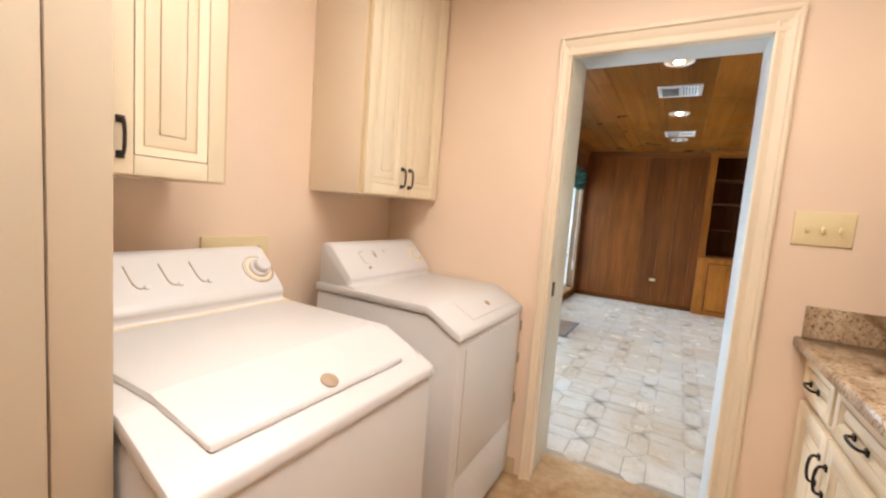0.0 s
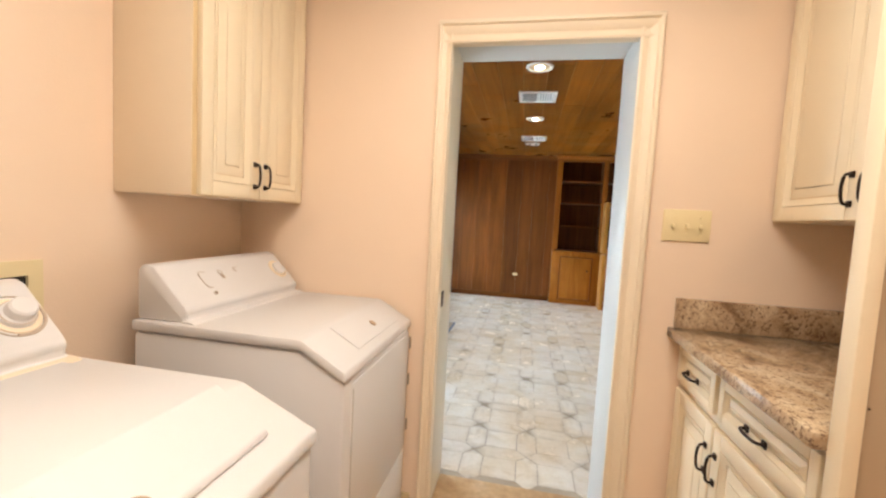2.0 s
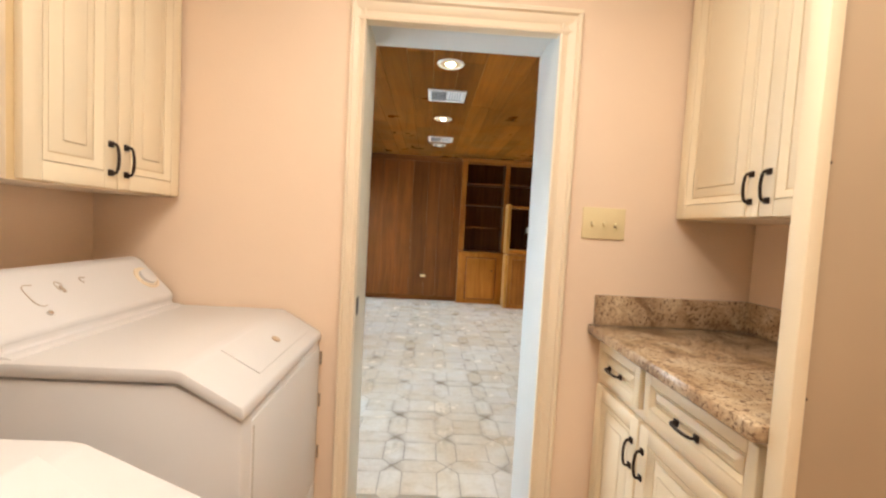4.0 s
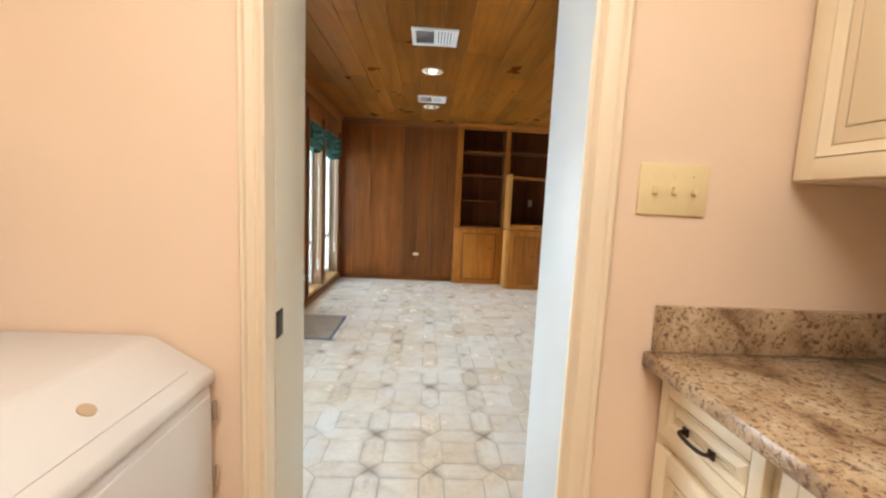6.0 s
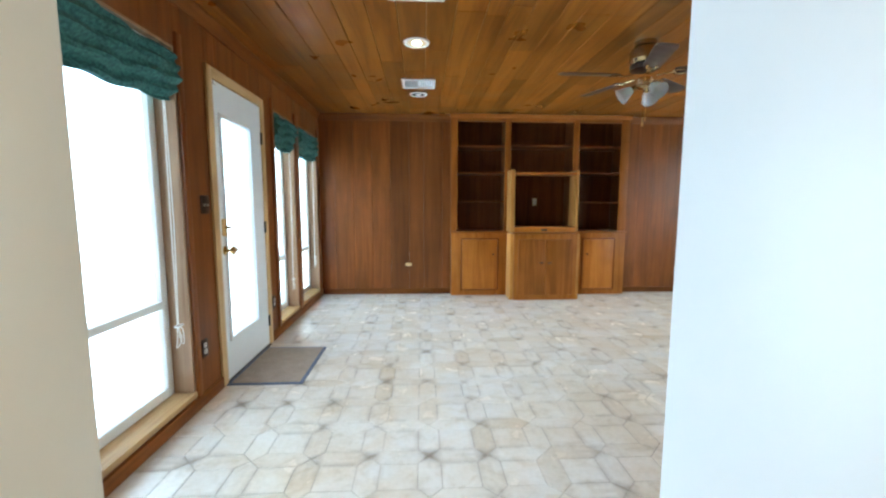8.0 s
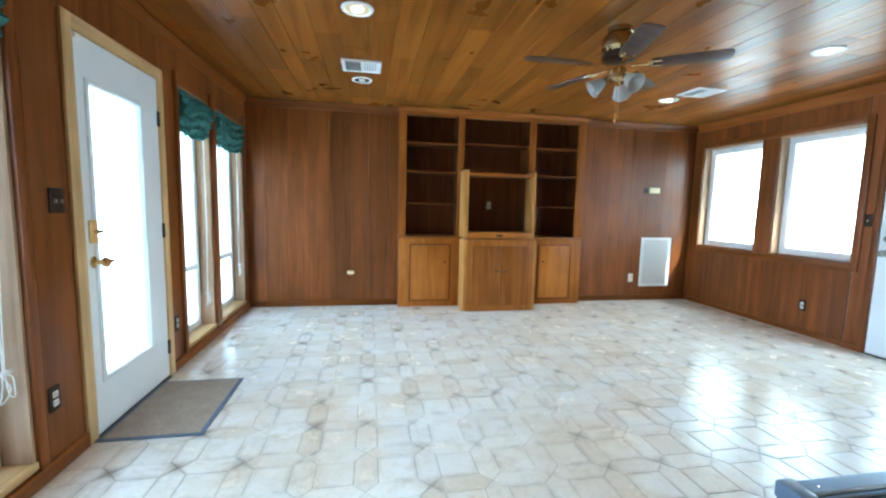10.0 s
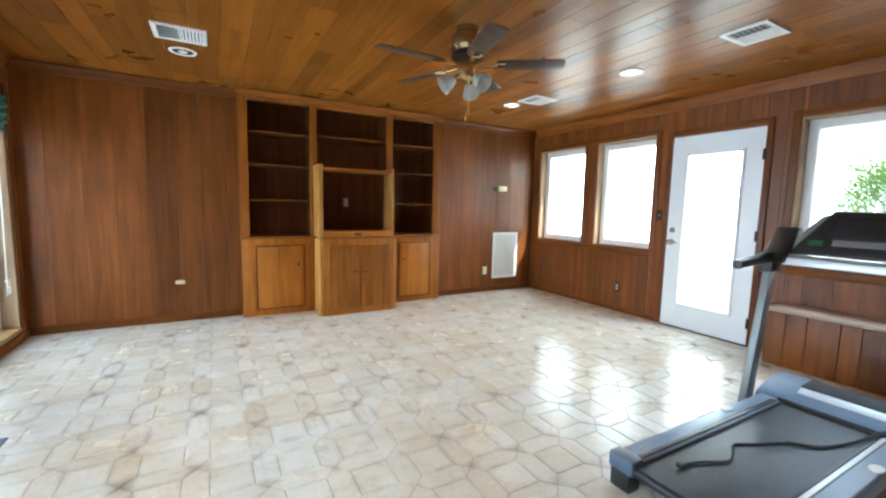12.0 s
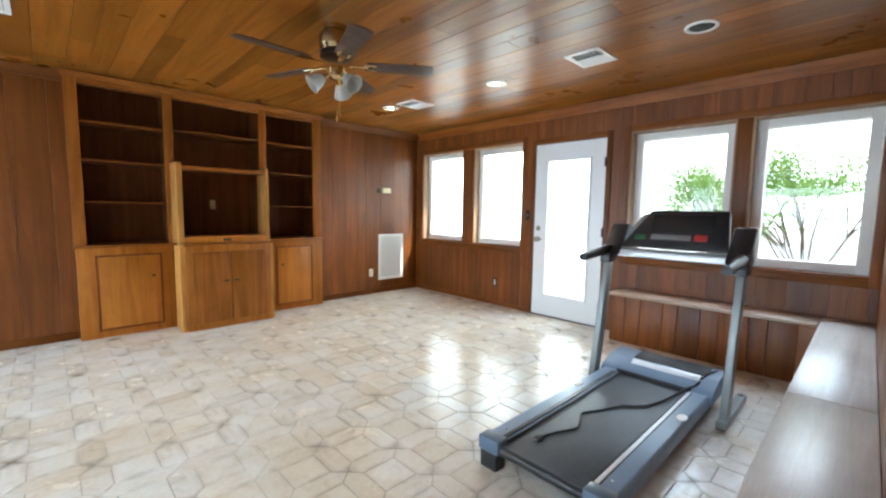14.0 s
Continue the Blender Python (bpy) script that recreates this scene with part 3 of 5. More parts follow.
structure("trim_casing_family_right", box(DX1 + 0.008, DX1 + 0.085, FY0, FY0 + 0.018, 0, DH + 0.08, 0.003), PANEL, "wood door casing on the family room side")
structure("trim_casing_family_head", box(DX0 - 0.007, DX1 + 0.007, FY0, FY0 + 0.018, DH + 0.004, DH + 0.08, 0.003), PANEL_H, "wood head casing on the family room side")
structure("baseboard_laundry", box(-0.68, DX0 - 0.08, LY1 - 0.012, LY1, 0, 0.08, 0.003), GLAZE, "short brown baseboard beside the door casing")


# ---- windows and glazed doors ----
def window(name, x, out, y0, y1, z0, z1, rail, label, liner, frame_w=0.045, recess=0.13, jamb_w=0.0):
    """A window in an opening of a side wall. out: +1 or -1, the way to the outdoors. rail: height of a cross rail, or 0."""
    w = thing(name, (x, (y0 + y1) / 2, z0), label, "window", kind="structure")
    xi, xo = x + out * recess, x + out * 0.205
    bm = bmesh.new()
    for a in ((y0 + 0.016, y0 + 0.016 + frame_w, z0 + 0.022, z1 - 0.016), (y1 - 0.016 - frame_w, y1 - 0.016, z0 + 0.022, z1 - 0.016),
              (y0 + 0.016 + frame_w, y1 - 0.016 - frame_w, z0 + 0.022, z0 + 0.022 + frame_w), (y0 + 0.016 + frame_w, y1 - 0.016 - frame_w, z1 - 0.016 - frame_w, z1 - 0.016)):
        add_box(bm, xi, xo, *a, bevel=0.003)
    part("window_frame", bm, WHITE_PL, w, "white vinyl window frame")
    ya, yb, za, zb = y0 + 0.016 + frame_w, y1 - 0.016 - frame_w, z0 + 0.022 + frame_w, z1 - 0.016 - frame_w
    spans = [(za, zb)]
    if rail:
        part("sash_rail", box(xi - out * 0.006, xo, ya, yb, rail - 0.022, rail + 0.022, 0.003), WHITE_PL, w)
        spans = [(za, rail - 0.022), (rail + 0.022, zb)]
    for a, b in spans:
        pane = part("pane", box(xi + out * 0.027, xi + out * 0.031, ya, yb, a, b), GLASS, w, "clear glass pane")
        pane.visible_shadow = False
    part("jamb_liner", box(x, x + out * 0.21, y0, y0 + 0.015, z0 + 0.02, z1), liner, w)
    part("jamb_liner", box(x, x + out * 0.21, y1 - 0.015, y1, z0 + 0.02, z1), liner, w)
    part("head_liner", box(x, x + out * 0.21, y0 + 0.015, y1 - 0.015, z1 - 0.015, z1), liner, w)
    return w


def left_window(name, y0, y1, z0, z1, units, label):
    w = window(name, FX0, -1, y0, y1, z0, z1, 0.675, label, LINER, recess=0.115, frame_w=0.055)
    part("window_sill", box(FX0 + 0.012, FX0 - 0.21, y0, y1, z0 - 0.012, z0 + 0.02, 0.003), PINE_Y, w, "pine window sill")
    return w


left_window("window_1", 3.20, 4.87, 0.10, 2.12, 1, "tall white-framed window with a low cross rail")
left_window("window_2", 6.37, 6.99, 0.10, 2.12, 1, "tall white-framed window with a low cross rail")
left_window("window_3", 7.12, 7.93, 0.10, 2.12, 1, "tall white-framed window with a low cross rail")
for name, (y0, y1, z0, z1) in zip(("window_4", "window_5", "window_6", "window_7"), (RIGHT_OPENINGS[0], RIGHT_OPENINGS[1], RIGHT_OPENINGS[3], RIGHT_OPENINGS[4])):
    w = window(name, FX1, 1, y0, y1, z0, z1, 0, "white-framed window set in dark wood panelling", LINER, recess=0.10, frame_w=0.072)
    part("window_sill", box(FX1, FX1 + 0.20, y0, y1, z0, z0 + 0.02, 0.003), PANEL_Y, w, "wood window sill")
    part("sash_lock", box(FX1 + 0.05, FX1 + 0.075, (y0 + y1) / 2 - 0.05, (y0 + y1) / 2 + 0.05, z0 + 0.03, z0 + 0.045, 0.004), WHITE_PL, w)


def casing(name, x, inward, y0, y1, z0, z1, width, mat_v, mat_h, label, sill=True, legs=True):
    """Flat boards round an opening, proud of the panelling; one structure with its boards."""
    c = thing(name, (x, (y0 + y1) / 2, z0), label, "trim", kind="structure")
    t = x + inward * 0.018
    for a, b in ((y0 - width, y0), (y1, y1 + width)) if legs else ():
        part("casing_board", box(x, t, a, b, z0 - (width if sill else 0), z1 + width, 0.004), mat_v, c)
    part("casing_board", box(x, t, y0, y1, z1, z1 + width, 0.004), mat_h, c)
    if sill:
        part("apron_board", box(x, t, y0, y1, z0 - width, z0, 0.004), mat_h, c)
    return c


casing("trim_window_pair_far", FX1, -1, 6.04, 7.92, 0.79, 2.11, 0.06, PANEL, PANEL_Y, "dark wood casing round a pair of windows")
part("mullion", box(FX1, FX1 - 0.016, 6.862, 7.058, 0.792, 2.108, 0.003), PANEL, bpy.data.objects["trim_window_pair_far"])
casing("trim_window_pair_near", FX1, -1, 2.96, 4.73, 0.80, 2.08, 0.06, PANEL, PANEL_Y, "dark wood casing round a pair of windows")
part("mullion", box(FX1, FX1 - 0.016, 3.732, 3.838, 0.802, 2.078, 0.003), PANEL, bpy.data.objects["trim_window_pair_near"])
casing("trim_door_east", FX1, -1, 4.975, 5.845, 0.0, 2.065, 0.055, PANEL, PANEL_Y, "dark wood casing round a glazed door", sill=False)
casing("trim_door_west", FX0, 1, 5.255, 6.06, 0.0, 2.065, 0.072, PINE, PINE_Y, "light pine casing round a glazed door", sill=False)
structure("trim_mullion_west", box(FX0, FX0 + 0.018, 6.992, 7.118, 0.075, 2.20, 0.003), PANEL, "wood mullion between tall windows")
structure("trim_window_edge_a", box(FX0, FX0 + 0.018, 4.872, 4.925, 0.075, 2.20, 0.003), PANEL, "wood strip beside a tall window")
structure("trim_window_edge_b", box(FX0, FX0 + 0.018, 6.315, 6.368, 0.075, 2.20, 0.003), PANEL, "wood strip beside a tall window")
structure("trim_window_edge_c", box(FX0, FX0 + 0.018, 7.932, 7.985, 0.075, 2.20, 0.003), PANEL, "wood strip beside a tall window")


def glazed_door(name, x, inward, y0, y1, z1, gy0, gy1, gz0, gz1, hinge_high, metal, label):
    """A painted door with one large pane; hinges at its y1 end if hinge_high."""
    d = thing(name, (x, (y0 + y1) / 2, 0), label, "door", kind="structure")
    a, b = x - inward * 0.03, x + inward * 0.008
    slab = bmesh.new()
    for r in cells((y0, y1), (0.012, z1), [(gy0, gy1, gz0, gz1)]):
        add_box(slab, a, b, *r)
    bmesh.ops.remove_doubles(slab, verts=slab.verts, dist=1e-4)
    part("door_slab", slab, DOOR_WHITE, d)
    bead = bmesh.new()
    k = 0.028
    for r in ((gy0 - k, gy0, gz0 - k, gz1 + k), (gy1, gy1 + k, gz0 - k, gz1 + k), (gy0, gy1, gz0 - k, gz0), (gy0, gy1, gz1, gz1 + k)):
        add_box(bead, b - inward * 0.002, b + inward * 0.012, *r, bevel=0.004)
    part("glazing_bead", bead, DOOR_WHITE, d, "white raised bead round the glass")
    pane = part("pane", box(x - inward * 0.012, x - inward * 0.007, gy0, gy1, gz0, gz1), GLASS, d, "clear glass pane")
    pane.visible_shadow = False
    hy = y1 if hinge_high else y0
    for hz in (0.22, 1.05, 1.80):
        part("hinge", box(b + inward * 0.001, b + inward * 0.012, hy - 0.014, hy + 0.014, hz - 0.05, hz + 0.05, 0.003), BLACK_IRON, d, "black hinge")
    ky = y0 + 0.06 if hinge_high else y1 - 0.06
    face = pose(b, ky, 0.93, 0, 90 * inward, 0)
    knob = part("door_knob", lathe([(0.0, 0), (0.032, 0.0), (0.032, 0.007), (0.012, 0.012), (0.011, 0.035), (0.024, 0.042), (0.030, 0.055), (0.025, 0.068), (0.0, 0.072)], face, 18), metal, d, "round metal door knob")
    if metal == BRASS:
        part("lever", box(b + inward * 0.045, b + inward * 0.06, ky, ky + 0.075, 0.922, 0.938, 0.005), metal, d)
        plate = part("deadbolt", box(b, b + inward * 0.014, ky - 0.03, ky + 0.03, 1.03, 1.15, 0.006), metal, d, "polished brass deadbolt")
        part("thumb_turn", box(b + inward * 0.014, b + inward * 0.04, ky - 0.008, ky + 0.03, 1.08, 1.10, 0.004), metal, plate)
    else:
        part("lever", box(b + inward * 0.045, b + inward * 0.06, ky - 0.09, ky, 0.922, 0.938, 0.005), metal, d)
        part("deadbolt", lathe([(0, 0), (0.03, 0), (0.028, 0.012), (0.012, 0.016), (0.012, 0.03), (0, 0.031)], pose(b, ky, 1.06, 0, 90 * inward, 0), 18), metal, d, "metal deadbolt")
    part("door_sensor", box(b, b + inward * 0.014, ky - 0.05, ky - 0.01 + 0.0, z1 - 0.03, z1 - 0.005, 0.003), WHITE_PL, d)
    part("door_sweep", box(a, b, y0, y1, 0.003, 0.012), BLACK_IRON, d, "dark sweep under the door")
    return d


glazed_door("door_1", FX0, 1, 5.258, 6.057, 2.06, 5.352, 5.825, 0.305, 1.832, True, BRASS, "white door with one tall pane and brass hardware")
glazed_door("door_2", FX1, -1, 4.978, 5.842, 2.05, 5.158, 5.665, 0.275, 1.845, False, DARK_NICKEL, "white door with one tall pane and a lever handle")
structure("trim_threshold_west", box(FX0 - 0.2, FX0 + 0.03, 5.258, 6.057, -0.008, 0.003), BLACK_IRON, "dark metal threshold")
structure("trim_threshold_east", box(FX1 - 0.03, FX1 + 0.2, 4.978, 5.842, -0.008, 0.003), BLACK_IRON, "dark metal threshold")


# ---- laundry room things ----
def raised_panel(bm, u0, u1, v0, v1, rail, face, out):
    """Door face with a framed, raised centre: boxes on a plane x = face, facing out (+1 or -1)."""
    x = face
    for r in ((u0, u0 + rail, v0, v1), (u1 - rail, u1, v0, v1), (u0 + rail, u1 - rail, v0, v0 + rail), (u0 + rail, u1 - rail, v1 - rail, v1)):
        add_box(bm, x, x + out * 0.02, *r, bevel=0.003)
    return bm


def cabinet_door(parent, x, out, y0, y1, z0, z1, handle=None, rail=0.047, vertical=True):
    d = part("door" if vertical else "drawer_front", raised_panel(bmesh.new(), y0, y1, z0, z1, rail, x, out), CREAM, parent)
    part("groove", box(x, x + out * 0.006, y0 + rail - 0.004, y1 - rail + 0.004, z0 + rail - 0.004, z1 - rail + 0.004), GLAZE, d, "brown glazed groove")
    k = 1.0 if vertical else 0.55
    a, b, c, e = rail + 0.0025, rail + 0.024 * k, rail + 0.0275 * k, rail + 0.056 * k
    bm = bmesh.new()
    add_ring(bm, x + out * 0.0185, x + out * 0.0095, (y0 + a, y1 - a, z0 + a, z1 - a), (y0 + b, y1 - b, z0 + b, z1 - b), x + out * 0.005)
    part("ogee_moulding", bm, CREAM, d)
    bm = bmesh.new()
    add_ring(bm, x + out * 0.0085, x + out * 0.0165, (y0 + c, y1 - c, z0 + c, z1 - c), (y0 + e, y1 - e, z0 + e, z1 - e), x + out * 0.005)
    part("panel_bevel", bm, CREAM, d)
    e += 0.0025
    part("raised_panel", box(x + out * 0.005, x + out * 0.018, y0 + e, y1 - e, z0 + e, z1 - e, 0.0015), CREAM, d)
    if handle:
        hy, hz = handle
        pull(d, x + out * 0.02, out, hy, hz, vertical)
    return d


def add_ring(bm, xa, xb, outer, inner, xback):
    """A sloped frame from an outer to an inner rectangle (y0, y1, z0, z1), with its edges carried back."""
    def loop(x, q):
        return [bm.verts.new((x, y, z)) for y, z in ((q[0], q[2]), (q[1], q[2]), (q[1], q[3]), (q[0], q[3]))]
    loops = [loop(xback, outer), loop(xa, outer), loop(xb, inner), loop(xback, inner)]
    for p, q in zip(loops, loops[1:]):
        for i in range(4):
            bm.faces.new((p[i], p[(i + 1) % 4], q[(i + 1) % 4], q[i]))
    bmesh.ops.recalc_face_normals(bm, faces=bm.faces)


def pull(parent, x, out, y, z, vertical):
    a = 0.040
    offs = [(-a, 0.0), (-a, 0.015), (-a * 0.72, 0.022), (0, 0.025), (a * 0.72, 0.022), (a, 0.015), (a, 0.0)]
    pts = [(x + out * o, y, z + s) if vertical else (x + out * o, y + s, z) for s, o in offs]
    bm = tube(smooth_path(pts, 4), 0.0043, 8)
    for s in (-a, a):
        c = (x, y, z + s) if vertical else (x, y + s, z)
        add_box(bm, c[0], c[0] + out * 0.006, c[1] - 0.009, c[1] + 0.009, c[2] - 0.009, c[2] + 0.009, 0.002)
    part("handle", bm, BLACK_IRON, parent, "dark bronze bow handle")


def upper_cabinet(base, x_wall, x_front, y0, y1, z0, z1, doors, label):
    c = thing("wall_cabinet", base, label, "cabinet", "cream laundry cabinets")
    out = 1 if x_front > x_wall else -1
    part("body", box(x_wall, x_front - out * 0.021, y0, y1, z0, z1, 0.002), CREAM_TRIM, c, "cream cabinet box with plain sides")
    part("face_frame", box(x_front - out * 0.021, x_front - out * 0.0205, y0 + 0.001, y1 - 0.001, z0, z1), GLAZE, c)
    for a, b, hy in doors:
        cabinet_door(c, x_front - out * 0.02, out, a, b, z0 + 0.004, z1 - 0.004, (hy, z0 + 0.088))
    return c


upper_cabinet((-1.35, 2.305, 1.325), LX0 + 0.001, -1.185, 2.005, 2.606, 1.325, 2.40, [(2.022, 2.300, 2.272), (2.304, 2.596, 2.332)], "cream glazed two-door wall cabinet above the dryer")
upper_cabinet((-1.35, 1.20, 1.307), LX0 + 0.001, -1.185, 0.99, 1.438, 1.307, 2.40, [(0.992, 1.145, 1.128), (1.149, 1.42, 1.167)], "cream glazed wall cabinet above the washer")
upper_cabinet((0.82, 2.20, 1.345), LX1 - 0.001, 0.655, 1.80, 2.606, 1.345, 2.40, [(1.815, 2.206, 2.178), (2.210, 2.596, 2.240)], "cream glazed two-door wall cabinet above the granite counter")

base_cab = thing("base_cabinet", (0.68, 2.2, 0), "cream glazed base cabinet with two drawers and two doors", "cabinet", "cream laundry cabinets")
part("body", box(0.41, LX1 - 0.002, 1.80, 2.606, 0.0, 0.895, 0.002), CREAM_TRIM, base_cab)
cabinet_door(base_cab, 0.41, -1, 2.275, 2.575, 0.745, 0.875, (2.43, 0.803), 0.03, False)
cabinet_door(base_cab, 0.41, -1, 1.825, 2.245, 0.745, 0.875, (2.04, 0.800), 0.03, False)
cabinet_door(base_cab, 0.41, -1, 2.265, 2.575, 0.10, 0.715, (2.292, 0.60))
cabinet_door(base_cab, 0.41, -1, 1.825, 2.253, 0.10, 0.715, (2.226, 0.60))
part("toe_kick", box(0.395, 0.409, 1.81, 2.60, 0.0, 0.085), GLAZE, base_cab)

top = thing("granite_counter", (0.66, 2.2, 0.896), "polished brown granite countertop with a low backsplash", "countertop")
part("slab", box(0.352, LX1 - 0.002, 1.795, 2.606, 0.896, 0.932, 0.006), GRANITE, top)
part("backsplash", box(0.372, LX1 - 0.022, 2.588, 2.607, 0.933, 1.045, 0.003), GRANITE, top)
part("side_splash", box(LX1 - 0.021, LX1 - 0.002, 1.80, 2.606, 0.933, 1.045, 0.003), GRANITE, top)

tall = thing("tall_side_panel", (0.7, 1.765, 0), "tall cream end panel of an empty refrigerator recess", "panel")
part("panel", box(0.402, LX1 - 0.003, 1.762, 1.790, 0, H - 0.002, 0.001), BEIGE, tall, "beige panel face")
part("edge_stile", box(0.374, 0.401, 1.750, 1.790, 0, H - 0.002, 0.003), CREAM, tall, "cream edge stile")
for z in (0.25, 0.62, 1.0, 1.42, 1.8, 2.15):
    part("nail_hole", lathe([(0, 0), (0.0025, 0), (0.002, 0.001), (0, 0.001)], pose(0.412, 1.7615, z, 90, 0, 0), 8), BLACK_IRON, tall)

pantry = thing("tall_cabinet", (-1.1, 0.6, 0), "tall cream pantry cabinet beside the washer", "cabinet", "cream laundry cabinets")
part("body", box(LX0 + 0.001, -0.772, 0.10, 0.984, 0, H - 0.002, 0.002), PANTRY_DIMMED, pantry)
part("stile", box(-0.771, -0.75, 0.912, 0.984, 0, H - 0.002, 0.002), PANTRY_DIMMED, pantry)
part("door", box(-0.771, -0.752, 0.45, 0.9105, 0.1, H - 0.06, 0.003), PANTRY_DIMMED, pantry)
part("door", box(-0.771, -0.752, 0.105, 0.446, 0.1, H - 0.06, 0.003), PANTRY_DIMMED, pantry)


def machine(name, base, label, front, crease, y0, y1, lid):
    """A washer or dryer: white body, sloped top, slanted control console."""
    m = thing(name, base, label, "appliance", "laundry machines")
    back = -1.365
    low, high = 0.852, 0.935
    part("body", prism([(back, 0.02), (front - 0.005, 0.02), (front - 0.005, low - 0.026), (crease - 0.01, high - 0.035), (back, high - 0.035)], "y", y0 + 0.006, y1 - 0.006, 0.016), ENAMEL, m)
    for x in (back + 0.06, front - 0.08):
        for y in (y0 + 0.06, y1 - 0.06):
            part("foot", lathe([(0, 0), (0.02, 0), (0.02, 0.012), (0.012, 0.014), (0.012, 0.03), (0, 0.03)], pose(x, y, 0), 10), BLACK_PL, m, "black levelling foot")
    part("top", prism([(back, high - 0.032), (crease, high - 0.032), (front - 0.008, low - 0.028), (front, low - 0.02), (front - 0.004, low + 0.004), (crease + 0.008, high - 0.003), (crease - 0.012, high), (back, high)], "y", y0, y1, 0.006), ENAMEL, m)
    con = part("console", prism([(back, high), (back, 1.085), (-1.355, 1.102), (-1.33, 1.108), (-1.305, 1.098), (-1.195, 0.987), (-1.183, 0.968), (-1.192, 0.953), (-1.186, 0.945), (-1.176, high)], "y", y0 + 0.02, y1 - 0.02, 0.01), ENAMEL, m, "slanted white control console")
    part("console_base", prism([(-1.20, high - 0.002), (-1.153, high - 0.002), (-1.158, high + 0.003), (-1.172, high + 0.007), (-1.20, high + 0.008)], "y", y0 + 0.016, y1 - 0.016, 0.001), CREAM_TRIM if lid else ENAMEL, con, "yellowed strip below the console" if lid else "")
    slope = Vector((0.11, 0, -0.111)).normalized()
    normal = Vector((0.111, 0, 0.11)).normalized()

    def on_console(y, s):
        p = Vector((-1.305, y, 1.098)) + slope * s + normal * 0.0008
        return Matrix.Translation(p) @ Matrix((slope, (0, 1, 0), normal)).transposed().to_4x4()

    ky = y1 - 0.08
    dial = part("dial_ring", lathe([(0, 0), (0.046, 0), (0.044, 0.003), (0, 0.003)], on_console(ky, 0.083), 28), CREAM_TRIM, con, "cream dial plate")
    def printed(points, width, name="printed_scale", label=""):
        """A thin line printed on the console along points (down the slope, along y)."""
        m2 = on_console(0, 0.0)
        return part(name, tube([m2 @ Vector(p) for p in smooth_path([(a, b, 0.0006) for a, b in points], 5)], width, 6), ENAMEL_MARK, con, label)

    def arc(radius, a0, a1):
        return [(0.083 + radius * math.cos(radians(a)), ky + radius * math.sin(radians(a))) for a in range(a0, a1, 15)]

    if lid:
        printed(arc(0.052, 0, 361), 0.0016, "dial_print", "printed ring round the dial")
        printed(arc(0.049, -20, 120), 0.0026, "dial_print", "dark arc beside the dial")
        part("knob", lathe([(0, 0.003), (0.034, 0.003), (0.033, 0.012), (0.026, 0.016), (0.025, 0.034), (0.021, 0.038), (0, 0.038)], on_console(ky, 0.083), 24), ENAMEL, con, "round white control knob")
        part("knob_pointer", lathe([(0.0275, 0.0125), (0.0325, 0.0125), (0.0325, 0.0135), (0.0275, 0.0135)], on_console(ky, 0.083), 24), ENAMEL_MARK, con)
        for y in (y0 + 0.228, y0 + 0.312, y0 + 0.394):
            printed([(0.034, y - 0.006), (0.065, y - 0.003), (0.092, y + 0.001), (0.106, y + 0.010), (0.108, y + 0.024)], 0.0021)
            part("lever_switch", lathe([(0, 0), (0.008, 0), (0.007, 0.005), (0, 0.006)], on_console(y + 0.028, 0.106), 14), ENAMEL, con, "small white lever end")
    else:
        printed(arc(0.036, -80, 130), 0.0034, "dial_print", "brown crescent round the dial")
        part("knob", lathe([(0, 0.003), (0.030, 0.003), (0.029, 0.012), (0.021, 0.016), (0, 0.017)], on_console(ky, 0.083), 24), ENAMEL, con, "round white control knob")
        printed([(0.045, y0 + 0.185), (0.042, y0 + 0.165), (0.055, y0 + 0.155), (0.095, y0 + 0.155), (0.110, y0 + 0.165), (0.110, y0 + 0.18)], 0.0013)
        printed([(0.055, y0 + 0.262), (0.045, y0 + 0.252), (0.05, y0 + 0.244), (0.075, y0 + 0.244)], 0.0013)
        printed([(0.060, y0 + 0.253), (0.082, y0 + 0.253)], 0.0042, "lever_switch", "small brown lever")
        printed([(0.045, y0 + 0.345), (0.042, y0 + 0.33), (0.052, y0 + 0.325), (0.060, y0 + 0.332)], 0.0013)
        part("push_button", lathe([(0, 0), (0.007, 0), (0.006, 0.006), (0, 0.007)], on_console(y0 + 0.165, 0.135), 14), CHROME, con, "small round push button")
    ct = Vector((crease + 0.008, 0, high - 0.003))
    dn = (Vector((front - 0.004, 0, low + 0.004)) - ct).normalized()
    up = Vector((-dn.z, 0, dn.x))

    def slope_at(s, y, h=0.0):
        return Matrix.Translation(ct + dn * s + Vector((0, y, 0)) + up * h) @ Matrix((dn, (0, 1, 0), up)).transposed().to_4x4()

    if lid:
        ly0, ly1 = y0 + 0.05, y1 - 0.06
        end = ct + dn * 0.122 + up * 0.012
        outline = [(-1.15, high + 0.001), (-1.15, high + 0.012), (crease - 0.005, high + 0.013), (end.x, end.z), (end.x + 0.006, end.z - 0.012), (crease - 0.005, high - 0.001)]
        bm = prism(outline, "y", ly0, ly1)
        for v in bm.verts:
            if v.co.x > crease + 0.02:
                v.co.y += 0.025 if v.co.y < (ly0 + ly1) / 2 else -0.03
        bmesh.ops.bevel(bm, geom=list(bm.edges), offset=0.004, segments=2, profile=0.5, affect="EDGES")
        ld = part("lid", bm, ENAMEL, m, "white hinged lid with a tapered front")
